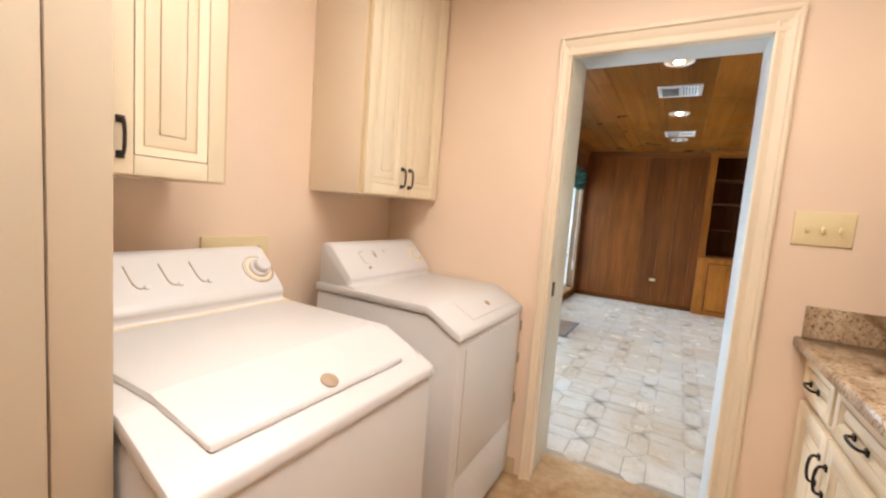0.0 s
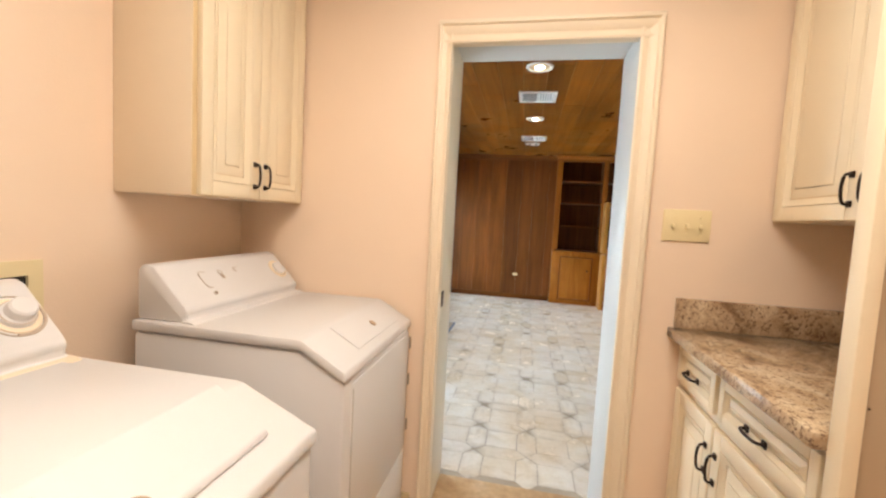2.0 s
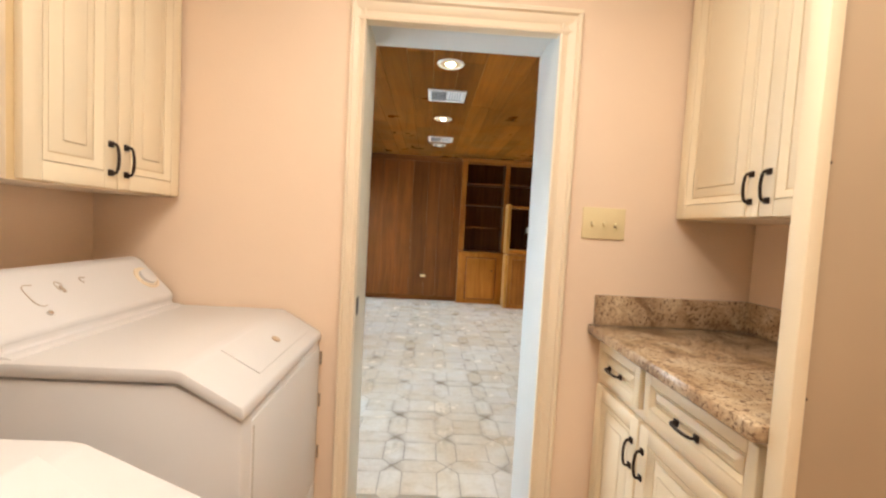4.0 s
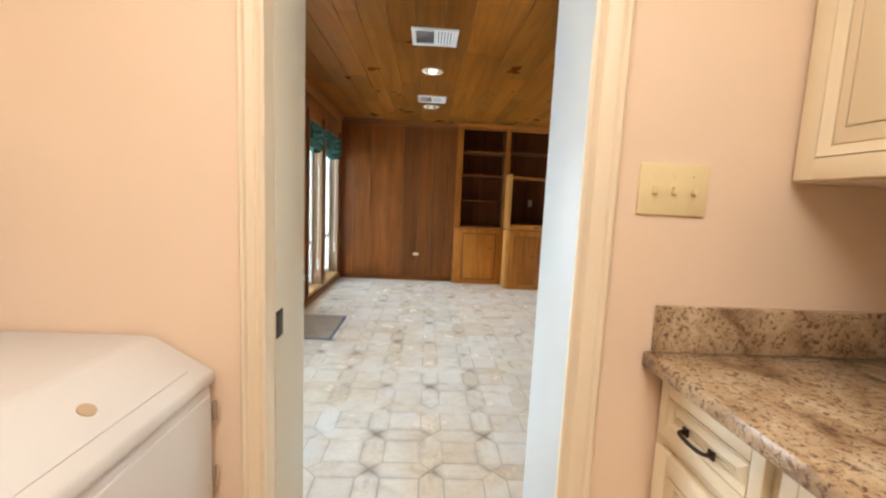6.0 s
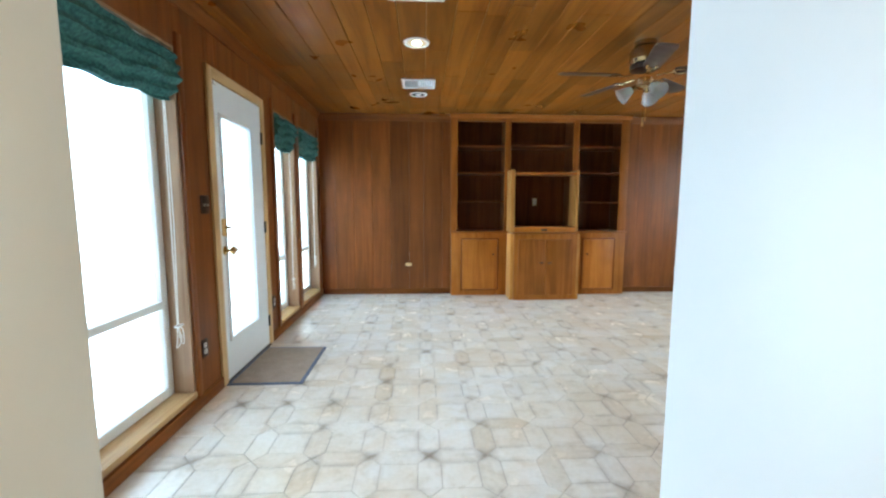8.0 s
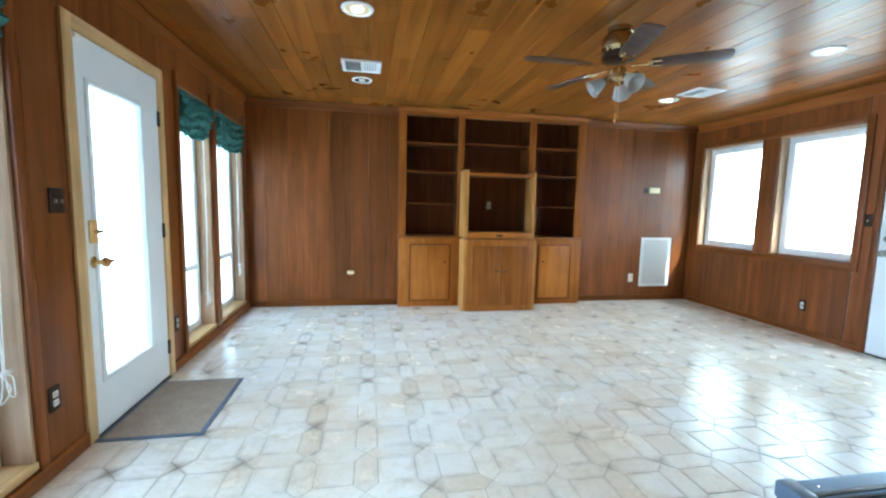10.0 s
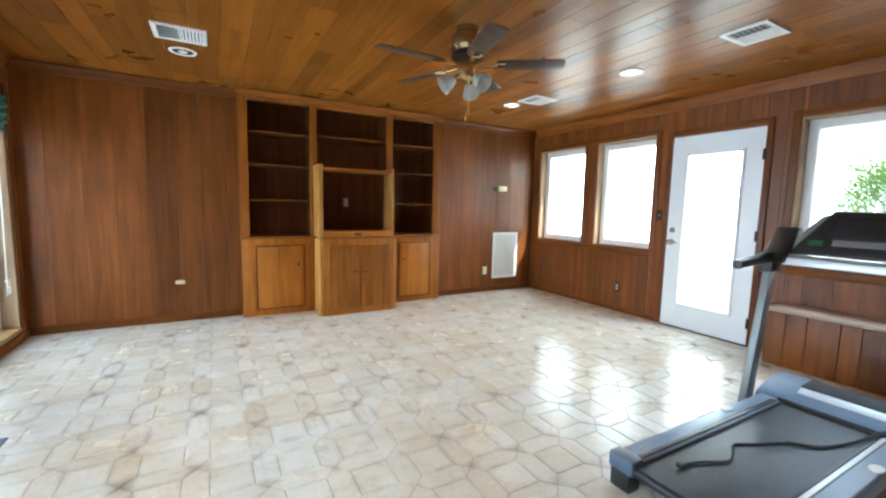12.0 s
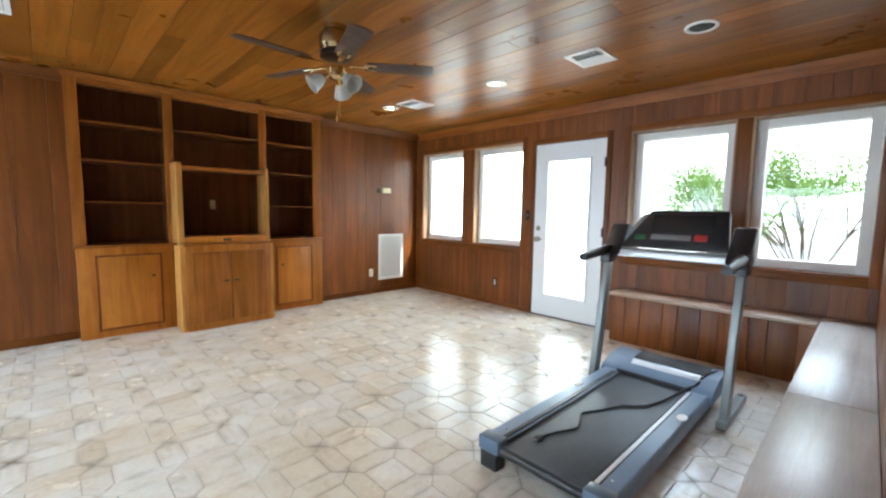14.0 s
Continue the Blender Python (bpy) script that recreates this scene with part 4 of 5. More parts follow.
        part("lid_seam", box(-1.165, -1.153, ly0 - 0.01, ly1 + 0.02, high, high + 0.0015), SEAM_GREY, m)
        badge_at = slope_at(0.101, y0 + 0.347, 0.0125)
        part("badge", lathe([(0, 0), (0.020, 0), (0.020, 0.003), (0.017, 0.005), (0, 0.005)], badge_at, 24), BADGE, ld, "round worn metal badge")
    else:
        bm = bmesh.new()
        add_box(bm, 0.0, 0.115, y0 + 0.16, y1 - 0.055, -0.001, 0.003, 0.0015, turn=slope_at(0.005, 0))
        part("top_trim", bm, ENAMEL, m)
        part("badge", lathe([(0, 0), (0.014, 0), (0.014, 0.003), (0.011, 0.004), (0, 0.004)], slope_at(0.072, y0 + 0.38, 0.003), 20), BADGE, m, "round worn metal badge")
        dr = part("front_door", box(front - 0.012, front - 0.001, y0 + 0.05, y1 - 0.02, 0.30, low - 0.045, 0.006), ENAMEL, m, "plain white front door panel")
        part("door_grip", box(front - 0.003, front + 0.001, y0 + 0.053, y0 + 0.057, 0.32, low - 0.06, 0.001), SEAM_GREY, dr)
        for z in (0.40, 0.60, 0.76):
            part("hinge", box(front - 0.002, front + 0.006, y1 - 0.018, y1 - 0.008, z - 0.025, z + 0.025, 0.002), CHROME, dr)
        part("lower_panel", box(front - 0.012, front - 0.002, y0 + 0.05, y1 - 0.02, 0.05, 0.29, 0.004), ENAMEL, m)
    return m


machine("washing_machine", (-1.0, 1.34, 0), "white top-loading washing machine with a sloped lid", -0.585, -0.765, 0.99, 1.665, True)
machine("dryer", (-1.04, 2.28, 0), "white front-loading dryer with a slanted control console", -0.655, -0.80, 1.95, 2.602, False)

outlet_box = thing("washer_outlet_box", (LX0, 1.69, 0.98), "yellowed plastic washer supply box set in the wall", "outlet box")
bm = bmesh.new()
for r in cells((1.53, 1.80), (0.95, 1.125), [(1.56, 1.765, 0.97, 1.085)]):
    add_box(bm, LX0, LX0 + 0.012, *r)
part("flange", bm, IVORY, outlet_box)
# no hollow is cut; its shade is a thin dark plate on the wall
part("recess", box(LX0 + 0.001, LX0 + 0.004, 1.56, 1.765, 0.97, 1.085), DARK, outlet_box, "flat dark plate for the shade of the recess")
part("supply_hose", tube(smooth_path([(LX0 + 0.01, 1.73, 1.0), (LX0 + 0.05, 1.74, 0.9), (LX0 + 0.04, 1.78, 0.5), (LX0 + 0.05, 1.76, 0.02)], 5), 0.011), RUBBER, outlet_box, "black rubber hose")
solo("dryer_duct", tube(smooth_path([(LX0 + 0.055, 1.86, 0.06), (LX0 + 0.055, 1.87, 0.3), (LX0 + 0.055, 1.86, 0.55), (LX0 + 0.055, 1.85, 0.66)], 5), 0.04, 14), CHROME, "grey flexible duct in the gap between machines", "duct")


def wall_plate(name, base, axis, plane, out, u0, u1, v0, v1, mat, toggles, label, category="switch", outlet=False):
    p = thing(name, base, label, category)
    def b(n, uu0, uu1, vv0, vv1, d0, d1, m, bev, lab=""):
        if axis == "y":
            return part(n, box(uu0, uu1, plane + out * d0, plane + out * d1, vv0, vv1, bev), m, p, lab)
        return part(n, box(plane + out * d0, plane + out * d1, uu0, uu1, vv0, vv1, bev), m, p, lab)
    b("plate", u0, u1, v0, v1, 0.0, 0.007, mat, 0.003)
    k = len(toggles)
    for t in toggles:
        u, vm = u0 + (u1 - u0) * t, (v0 + v1) / 2
        if outlet:
            for dv in (-0.02, 0.02):
                b("socket", u - 0.016, u + 0.016, vm + dv - 0.014, vm + dv + 0.014, 0.0068, 0.009, WHITE_PL if mat != WHITE_PL else IVORY, 0.003)
                for du in (-0.006, 0.006):
                    b("slot", u + du - 0.0015, u + du + 0.0015, vm + dv - 0.005, vm + dv + 0.005, 0.0088, 0.0096, BLACK_IRON, 0)
        else:
            b("toggle", u - 0.005, u + 0.005, vm - 0.012, vm + 0.006, 0.006, 0.018, mat if mat != BLACK_IRON else NICKEL, 0.003)
            for dv in (-0.03, 0.03):
                b("screw", u - 0.003, u + 0.003, vm + dv - 0.003, vm + dv + 0.003, 0.0065, 0.0082, mat, 0.001)
    return p


wall_plate("light_switch", (0.38, LY1, 1.26), "y", LY1, -1, 0.302, 0.466, 1.258, 1.376, IVORY, (0.22, 0.5, 0.78), "ivory triple toggle switch plate on the peach wall")
wall_plate("light_switch", (FX0, 5.10, 1.19), "x", FX0, 1, 5.05, 5.145, 1.19, 1.305, BLACK_IRON, (0.3, 0.7), "dark double toggle switch plate beside the door")
wall_plate("light_switch", (FX1, 5.93, 1.15), "x", FX1 - 0.019, -1, 5.905, 5.965, 1.16, 1.275, BLACK_IRON, (0.5,), "dark toggle switch plate beside the door")
wall_plate("wall_outlet", (FX0, 4.99, 0.29), "x", FX0, 1, 4.96, 5.03, 0.29, 0.405, BLACK_IRON, (0.5,), "dark duplex outlet with pale sockets on wood panelling", "outlet", True)
wall_plate("wall_outlet", (FX0, 6.22, 0.29), "x", FX0, 1, 6.18, 6.25, 0.29, 0.405, BLACK_IRON, (0.5,), "dark duplex outlet between door and window", "outlet", True)
wall_plate("wall_outlet", (FX1, 6.44, 0.25), "x", FX1, -1, 6.40, 6.47, 0.25, 0.365, BLACK_IRON, (0.5,), "dark duplex outlet below the windows", "outlet", True)
wall_plate("wall_outlet", (-0.33, FY1, 0.36), "y", FY1, -1, -0.375, -0.29, 0.395, 0.435, IVORY, (0.5,), "horizontal outlet low on the plank wall", "outlet", False)
wall_plate("wall_outlet", (3.5, FY1, 0.26), "y", FY1, -1, 3.475, 3.545, 0.26, 0.375, WHITE_PL, (0.5,), "white duplex outlet beside the return grille", "outlet", True)

# ---- family room: bookcase ----
case = thing("bookcase", (1.45, 7.95, 0), "built-in reddish wood bookcase with open shelves and low cabinets", "bookcase")
FACE, BACK = 7.95, 8.38
for x0, x1 in ((0.24, 0.33), (0.965, 1.045), (1.89, 1.97), (2.545, 2.66)):
    part("stile", box(x0, x1, FACE, FACE + 0.022, 0.886, 2.405, 0.002), CASE_V, case)
for x0, x1 in ((0.33, 0.965), (1.045, 1.89), (1.97, 2.545)):
    part("top_rail", box(x0, x1, FACE, FACE + 0.022, 2.335, 2.405, 0.002), CASE_H, case)
part("cornice", prism([(FACE - 0.03, 2.42), (FACE - 0.012, 2.385), (FACE - 0.001, 2.38), (FACE - 0.001, 2.43), (FACE - 0.03, 2.43)], "x", 0.225, 2.675), CASE_H, case)
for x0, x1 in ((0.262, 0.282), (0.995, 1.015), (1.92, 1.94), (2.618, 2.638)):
    part("upright", box(x0, x1, FACE + 0.023, BACK - 0.013, 0.0, 2.41), CASE_SHADED, case)
part("back_panel", box(0.262, 2.638, BACK - 0.012, BACK, 0.0, 2.41), CASE_SHADED, case, "back boards with bay shade in their colour")
part("top_panel", box(0.262, 2.638, FACE + 0.023, BACK - 0.013, 2.411, 2.43), CASE_SHADED, case)
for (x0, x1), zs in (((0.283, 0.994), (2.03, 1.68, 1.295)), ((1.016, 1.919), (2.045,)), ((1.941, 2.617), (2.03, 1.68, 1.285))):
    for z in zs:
        part("shelf", box(x0, x1, FACE + 0.03, BACK - 0.014, z - 0.02, z, 0.002), SHELF_SHADED, case)
for x0, x1 in ((0.235, 1.03), (1.90, 2.675)):
    part("counter", box(x0, x1, FACE - 0.03, BACK - 0.014, 0.86, 0.885, 0.004), CASE_H, case)
    part("cabinet_body", box(x0 + 0.012, x1 - 0.012, FACE, FACE + 0.03, 0.0, 0.859, 0.002), CASE_BASE, case)


def case_door(parent, x0, x1, z0, z1, y, knob_x, mat=None, hinge_x=None):
    d = part("cabinet_door", box(x0, x1, y - 0.019, y, z0, z1, 0.004), mat or DOOR_WOOD, parent, "honey-coloured flat cabinet door")
    for r in ((x0 - 0.022, x0 - 0.002, z0 - 0.022, z1 + 0.022), (x1 + 0.002, x1 + 0.022, z0 - 0.022, z1 + 0.022)):
        part("moulding", box(r[0], r[1], y - 0.012, y - 0.0005, r[2], r[3], 0.003), MOULDING, d, "dark moulding strip")
    for a, b in ((z0 - 0.022, z0 - 0.002), (z1 + 0.002, z1 + 0.022)):
        part("moulding", box(x0 - 0.002, x1 + 0.002, y - 0.012, y - 0.0005, a, b, 0.003), MOULDING, d, "dark moulding strip")
    part("knob", lathe([(0, 0), (0.007, 0), (0.007, 0.012), (0.014, 0.018), (0.012, 0.026), (0, 0.028)], pose(knob_x, y - 0.019, z1 - 0.2, 90, 0, 0), 14), BLACK_IRON, d, "small dark knob")
    return d


case_door(case, 0.40, 0.88, 0.09, 0.77, FACE, 0.82)
case_door(case, 2.075, 2.50, 0.09, 0.77, FACE, 2.12)

unit = thing("television_cabinet", (1.45, 7.8, 0), "projecting wood television cabinet with open bay and two doors", "cabinet")
UY = 7.64
part("body", box(1.045, 1.87, UY, 7.915, 0.0, 0.862, 0.003), CASE_BASE, unit)
part("counter", box(1.03, 1.885, UY - 0.02, 7.918, 0.863, 0.888, 0.004), CASE_H, unit)
for x0, x1 in ((1.10, 1.448), (1.462, 1.815)):
    part("door", box(x0, x1, UY - 0.016, UY - 0.0005, 0.07, 0.80, 0.004), CASE_V, unit, "flat brown door")
    kx = x1 - 0.045 if x0 < 1.3 else x0 + 0.045
    part("pull", box(kx - 0.025, kx + 0.025, UY - 0.028, UY - 0.016, 0.485, 0.50, 0.004), BLACK_IRON, unit, "small dark pull")
for x0, x1 in ((1.0, 1.044), (1.871, 1.91)):
    part("side_strip", box(x0, x1, UY + 0.02, 7.915, 0.0, 0.862, 0.002), OAK_EDGE, unit, "pale raw wood filler strip")
TY = 7.68
for x0, x1 in ((1.0, 1.05), (1.852, 1.885)):
    part("bay_side", box(x0, x1, TY, 7.945, 0.889, 1.69, 0.003), OAK_EDGE, unit, "pale side panel")
part("bay_top", box(1.051, 1.851, TY + 0.002, 7.945, 1.625, 1.66, 0.003), CASE_H, unit)
part("bay_sill", box(1.051, 1.851, TY + 0.002, 7.945, 0.889, 0.955, 0.003), DOOR_WOOD, unit)
part("remote_sensor", box(1.40, 1.48, TY - 0.004, TY + 0.001, 0.905, 0.93, 0.002), BLACK_PL, unit)
part("bay_back", box(1.046, 1.889, BACK - 0.02, BACK - 0.0125, 0.889, 1.70), CASE_SHADED, unit, "back board with bay shade in its colour")
wall_plate("wall_outlet", (1.32, BACK - 0.02, 1.2), "y", BACK - 0.021, -1, 1.46, 1.52, 1.23, 1.335, IVORY, (0.5,), "ivory outlet inside the television bay", "outlet", True)

# return grille, thermostat
gr = thing("return_air_grille", (3.87, FY1, 0.2), "white metal return air grille on the plank wall", "vent")
bm = bmesh.new()
for r in cells((3.64, 4.10), (0.195, 0.885), [(3.675, 4.065, 0.23, 0.85)]):
    add_box(bm, r[0], r[1], FY1 - 0.014, FY1 - 0.001, r[2], r[3])
part("frame", bm, WHITE_PL, gr)
part("backing", box(3.675, 4.065, FY1 - 0.003, FY1 - 0.001, 0.23, 0.85), SEAM_GREY, gr)
slat = None
for i in range(26):
    z = 0.24 + i * 0.0236
    if slat is None:
        bm = bmesh.new()
        add_box(bm, 3.676, 4.064, -0.007, 0.007, -0.0012, 0.0012, turn=Matrix.Translation((0, FY1 - 0.009, z)) @ pose(0, 0, 0, 35, 0, 0))
        slat = part("slat", bm, WHITE_PL, gr)
    else:
        s = slat.copy()
        scene.collection.objects.link(s)
        s.location.z = slat.location.z + i * 0.0236
th = thing("thermostat", (3.76, FY1, 1.50), "beige thermostat on the plank wall", "thermostat")
part("housing", box(3.70, 3.85, FY1 - 0.035, FY1 - 0.001, 1.50, 1.575, 0.006), IVORY, th)
part("base_plate", box(3.62, 3.699, FY1 - 0.012, FY1 - 0.001, 1.505, 1.565, 0.003), BLACK_IRON, th, "dark wall plate")


# ---- ceiling fixtures ----
def downlight(x, y, lit, label):
    d = thing("downlight", (x, y, H), label, "ceiling light", "recessed downlights")
    part("trim_ring", lathe([(0.075, 0.0), (0.098, 0.0), (0.095, -0.008), (0.080, -0.010), (0.072, -0.004), (0.075, 0.0)], pose(x, y, H - 0.0005), 32), WHITE_PL, d, "white trim ring")
    # flat disc instead of a recess: lamplight, or the unlit dark, is its colour
    part("reflector", lathe([(0.079, -0.003), (0.070, -0.0015), (0.0, -0.001)], pose(x, y, H), 28), LIT_REFLECTOR if lit else DARK, d)
    part("bulb", lathe([(0.0, -0.0015), (0.034, -0.003), (0.032, -0.009), (0.020, -0.014), (0.0, -0.016)], pose(x, y, H), 24), GLASS_LIT if lit else (WHITE_PL if y > 6 else DARK), d, "glowing bulb" if lit else "unlit bulb")
    if lit:
        lamp("downlight_lamp", "SPOT", look((x, y, H - 0.03), (x, y, 0)), 14, WARM, cone=120)
    return d


downlight(-0.18, 4.085, True, "lit recessed downlight in the plank ceiling")
downlight(-0.18, 5.605, True, "lit recessed downlight in the plank ceiling")
downlight(-0.18, 7.06, False, "unlit recessed downlight in the plank ceiling")
downlight(3.15, 5.49, True, "lit recessed downlight in the plank ceiling")
downlight(3.04, 6.97, True, "lit recessed downlight in the plank ceiling")
downlight(3.114, 3.82, False, "dark empty recessed downlight in the plank ceiling")


def ceiling_vent(x0, x1, y0, y1):
    v = thing("ceiling_vent", ((x0 + x1) / 2, (y0 + y1) / 2, H), "white two-way metal air register in the plank ceiling", "vent", "ceiling registers")
    bm = bmesh.new()
    for r in cells((x0, x1), (y0, y1), [(x0 + 0.03, x1 - 0.03, y0 + 0.03, y1 - 0.03)]):
        add_box(bm, r[0], r[1], r[2], r[3], H - 0.012, H - 0.0005)
    part("frame", bm, WHITE_PL, v)
    part("backing", box(x0 + 0.03, x1 - 0.03, y0 + 0.03, y1 - 0.03, H - 0.002, H - 0.0005), GREY_PRINT, v)
    xm = (x0 + x1) / 2
    part("divider", box(xm - 0.006, xm + 0.006, y0 + 0.031, y1 - 0.031, H - 0.012, H - 0.0025), WHITE_PL, v)
    for i in range(7):
        y = y0 + 0.045 + i * (y1 - y0 - 0.09) / 6
        bm = bmesh.new()
        add_box(bm, x0 + 0.031, xm - 0.007, -0.008, 0.008, -0.001, 0.001, turn=Matrix.Translation((0, y, H - 0.008)) @ pose(0, 0, 0, 32, 0, 0))
        part("slat", bm, WHITE_PL, v)
    for i in range(6):
        x = xm + 0.016 + i * (x1 - 0.04 - xm - 0.016) / 5
        bm = bmesh.new()
        add_box(bm, -0.007, 0.007, y0 + 0.031, y1 - 0.031, -0.001, 0.001, turn=Matrix.Translation((x, 0, H - 0.008)) @ pose(0, 0, 0, 0, 35, 0))
        part("slat", bm, WHITE_PL, v)


ceiling_vent(-0.34, -0.01, 4.645, 4.955)
ceiling_vent(-0.34, -0.01, 6.505, 6.80)
ceiling_vent(2.97, 3.29, 4.42, 4.70)
ceiling_vent(2.97, 3.28, 6.48, 6.77)

# ceiling fan
CX, CY, BZ = 1.50, 5.495, 2.20
fan = thing("ceiling_fan", (CX, CY, H), "five-blade antique brass ceiling fan with frosted light shades", "ceiling fan")
part("canopy", lathe([(0, 0), (0.075, 0), (0.078, -0.03), (0.06, -0.045), (0.0, -0.045)], pose(CX, CY, H - 0.001), 28), ANTIQUE, fan)
part("motor_housing", lathe([(0.05, 0), (0.098, -0.008), (0.108, -0.03), (0.108, -0.085), (0.09, -0.11), (0.05, -0.12)], pose(CX, CY, H - 0.046), 32), ANTIQUE, fan, "antique brass motor housing")
part("vent_band", lathe([(0.06, 0), (0.104, 0), (0.104, -0.03), (0.06, -0.04)], pose(CX, CY, H - 0.168), 32), BLACK_IRON, fan, "dark slotted band")
part("switch_housing", lathe([(0.03, 0), (0.055, -0.004), (0.06, -0.02), (0.056, -0.065), (0.03, -0.078), (0, -0.08)], pose(CX, CY, BZ - 0.015), 28), ANTIQUE, fan)
for k in range(5):
    a = 181 + 72 * k
    m = Matrix.Translation((CX, CY, BZ)) @ pose(0, 0, 0, 0, 0, a) @ pose(0, 0, 0, -9, 0, 0)
    outline = [(0.20, -0.052), (0.22, -0.058), (0.585, -0.068), (0.628, -0.058), (0.640, -0.03), (0.640, 0.03), (0.628, 0.058), (0.585, 0.068), (0.22, 0.058), (0.20, 0.052)]
    bm = prism(outline, "z", -0.003, 0.003, 0.0012)
    bmesh.ops.transform(bm, matrix=m, verts=bm.verts)
    blade = part("blade", bm, BLADE, fan, "dark wooden fan blade")
    bm = bmesh.new()
    add_box(bm, 0.085, 0.21, -0.014, 0.014, -0.010, -0.004, 0.002)
    add_box(bm, 0.19, 0.26, -0.04, -0.018, -0.010, -0.004, 0.002)
    add_box(bm, 0.19, 0.26, 0.018, 0.04, -0.010, -0.004, 0.002)
    add_box(bm, 0.185, 0.205, -0.04, 0.04, -0.010, -0.004, 0.002)
    bmesh.ops.transform(bm, matrix=m, verts=bm.verts)
    part("blade_iron", bm, ANTIQUE, blade, "brass blade bracket")
for a in (164, 284, 44):
    m = Matrix.Translation((CX, CY, BZ - 0.06)) @ pose(0, 0, 0, 0, 0, a) @ pose(0.05, 0, -0.01, 0, 125, 0)
    part("shade_arm", lathe([(0, 0), (0.014, 0), (0.014, 0.03), (0.024, 0.035), (0.024, 0.055), (0, 0.055)], m, 14), ANTIQUE, fan)
    bm = lathe([(0.024, 0.04), (0.032, 0.055), (0.046, 0.085), (0.053, 0.115), (0.062, 0.135), (0.058, 0.135), (0.049, 0.115), (0.042, 0.085), (0.028, 0.055), (0.020, 0.042)], m, 22)
    part("shade", bm, FROST, fan, "frosted tulip glass shade")
for dx, dz in ((0.012, 0.21), (-0.008, 0.245)):
    part("pull_chain", tube([(CX + dx, CY - 0.02, BZ - 0.09), (CX + dx, CY - 0.02, BZ - 0.09 - dz)], 0.0014, 6), BRASS, fan)
    part("pull_knob", lathe([(0, 0), (0.006, 0.004), (0.009, 0.02), (0.005, 0.034), (0, 0.036)], pose(CX + dx, CY - 0.02, BZ - 0.125 - dz), 12), OAK_EDGE, fan, "small wooden pull")


# ---- valances, cords, mat ----
def valance(y0, y1, z0, z1, seed):
    """A gathered balloon valance: two skins of folded cloth."""
    rng = random.Random(seed)
    bm = bmesh.new()
    nu, nv = 40, 16
    phases = [rng.uniform(0, 6.28) for _ in range(5)]
    grid = []
    for layer in (0, 1):
        rows = []
        for j in range(nv + 1):
            v = j / nv
            row = []
            for i in range(nu + 1):
                u = i / nu
                fold = 0.016 * math.sin(26 * v + 2.2 * math.sin(6 * u + phases[0]) + phases[1]) + 0.010 * math.sin(40 * u + 5 * v + phases[2]) + 0.008 * math.sin(17 * u - 9 * v + phases[3])
                belly = 0.055 * math.sin(math.pi * min(1, 0.12 + v)) + 0.02
                sag = 0.03 * math.sin(math.pi * u) * v + 0.008 * math.sin(31 * u + phases[4]) * v
                x = FX0 - 0.03 + (belly + fold if layer == 0 else 0.0)
                row.append(bm.verts.new((x, y0 + (y1 - y0) * u, z1 - (z1 - z0) * v - sag)))
            rows.append(row)
        grid.append(rows)
    for layer, rows in enumerate(grid):
        for j in range(nv):
            for i in range(nu):
                q = (rows[j][i], rows[j][i + 1], rows[j + 1][i + 1], rows[j + 1][i])
                bm.faces.new(q if layer else q[::-1])
    a, b = grid
    for i in range(nu):
        bm.faces.new((a[nv][i], a[nv][i + 1], b[nv][i + 1], b[nv][i]))
        bm.faces.new((a[0][i + 1], a[0][i], b[0][i], b[0][i + 1]))
    for j in range(nv):
        bm.faces.new((a[j][0], a[j + 1][0], b[j + 1][0], b[j][0]))
        bm.faces.new((a[j + 1][nu], a[j][nu], b[j][nu], b[j + 1][nu]))
    bmesh.ops.recalc_face_normals(bm, faces=bm.faces)
    t = thing("valance", (FX0 - 0.03, (y0 + y1) / 2, z0), "raised teal green fabric shade gathered at the window head", "window shade", "teal window shades")
    part("fabric", bm, TEAL, t)
    part("head_rail", box(FX0 - 0.075, FX0 - 0.035, y0 + 0.005, y1 - 0.005, z1 - 0.005, z1 + 0.018, 0.003), WHITE_PL, t, "white head rail")
    return t


valance(3.25, 4.845, 1.82, 2.085, 3)
valance(6.39, 6.97, 1.80, 2.085, 5)
valance(7.14, 7.91, 1.80, 2.085, 8)


def cord(y, z1, z0, seed):
    rng = random.Random(seed)
    c = thing("shade_cord", (FX0 - 0.05, y, z0), "white pull cord hanging beside a window", "cord", "shade cords")
    for k in range(2):
        dy = 0.012 * k
        pts = [(FX0 - 0.032, y + dy, z1), (FX0 - 0.032, y + dy + rng.uniform(-0.01, 0.01), (z1 + z0) / 2), (FX0 - 0.04, y + dy, z0 + 0.12), (FX0 - 0.035, y + dy + 0.03 * (k * 2 - 1), z0 + 0.01), (FX0 - 0.03, y + dy + 0.02, z0 + 0.05 + 0.05 * k), (FX0 - 0.04, y - 0.01, z0 + 0.13)]
        part("strand", tube(smooth_path(pts, 5), 0.0028, 6), CORD_WHITE, c)
    part("cleat", box(FX0 - 0.045, FX0 - 0.02, y - 0.03, y + 0.03, z0 + 0.125, z0 + 0.137, 0.004), WHITE_PL, c, "white cord cleat")


cord(4.80, 1.85, 0.42, 1)
cord(6.93, 1.85, 0.30, 2)
cord(7.86, 1.85, 0.42, 3)

mat = thing("door_mat", (-1.23, 5.58, 0), "tan pile door mat with a blue-grey bound edge", "mat")
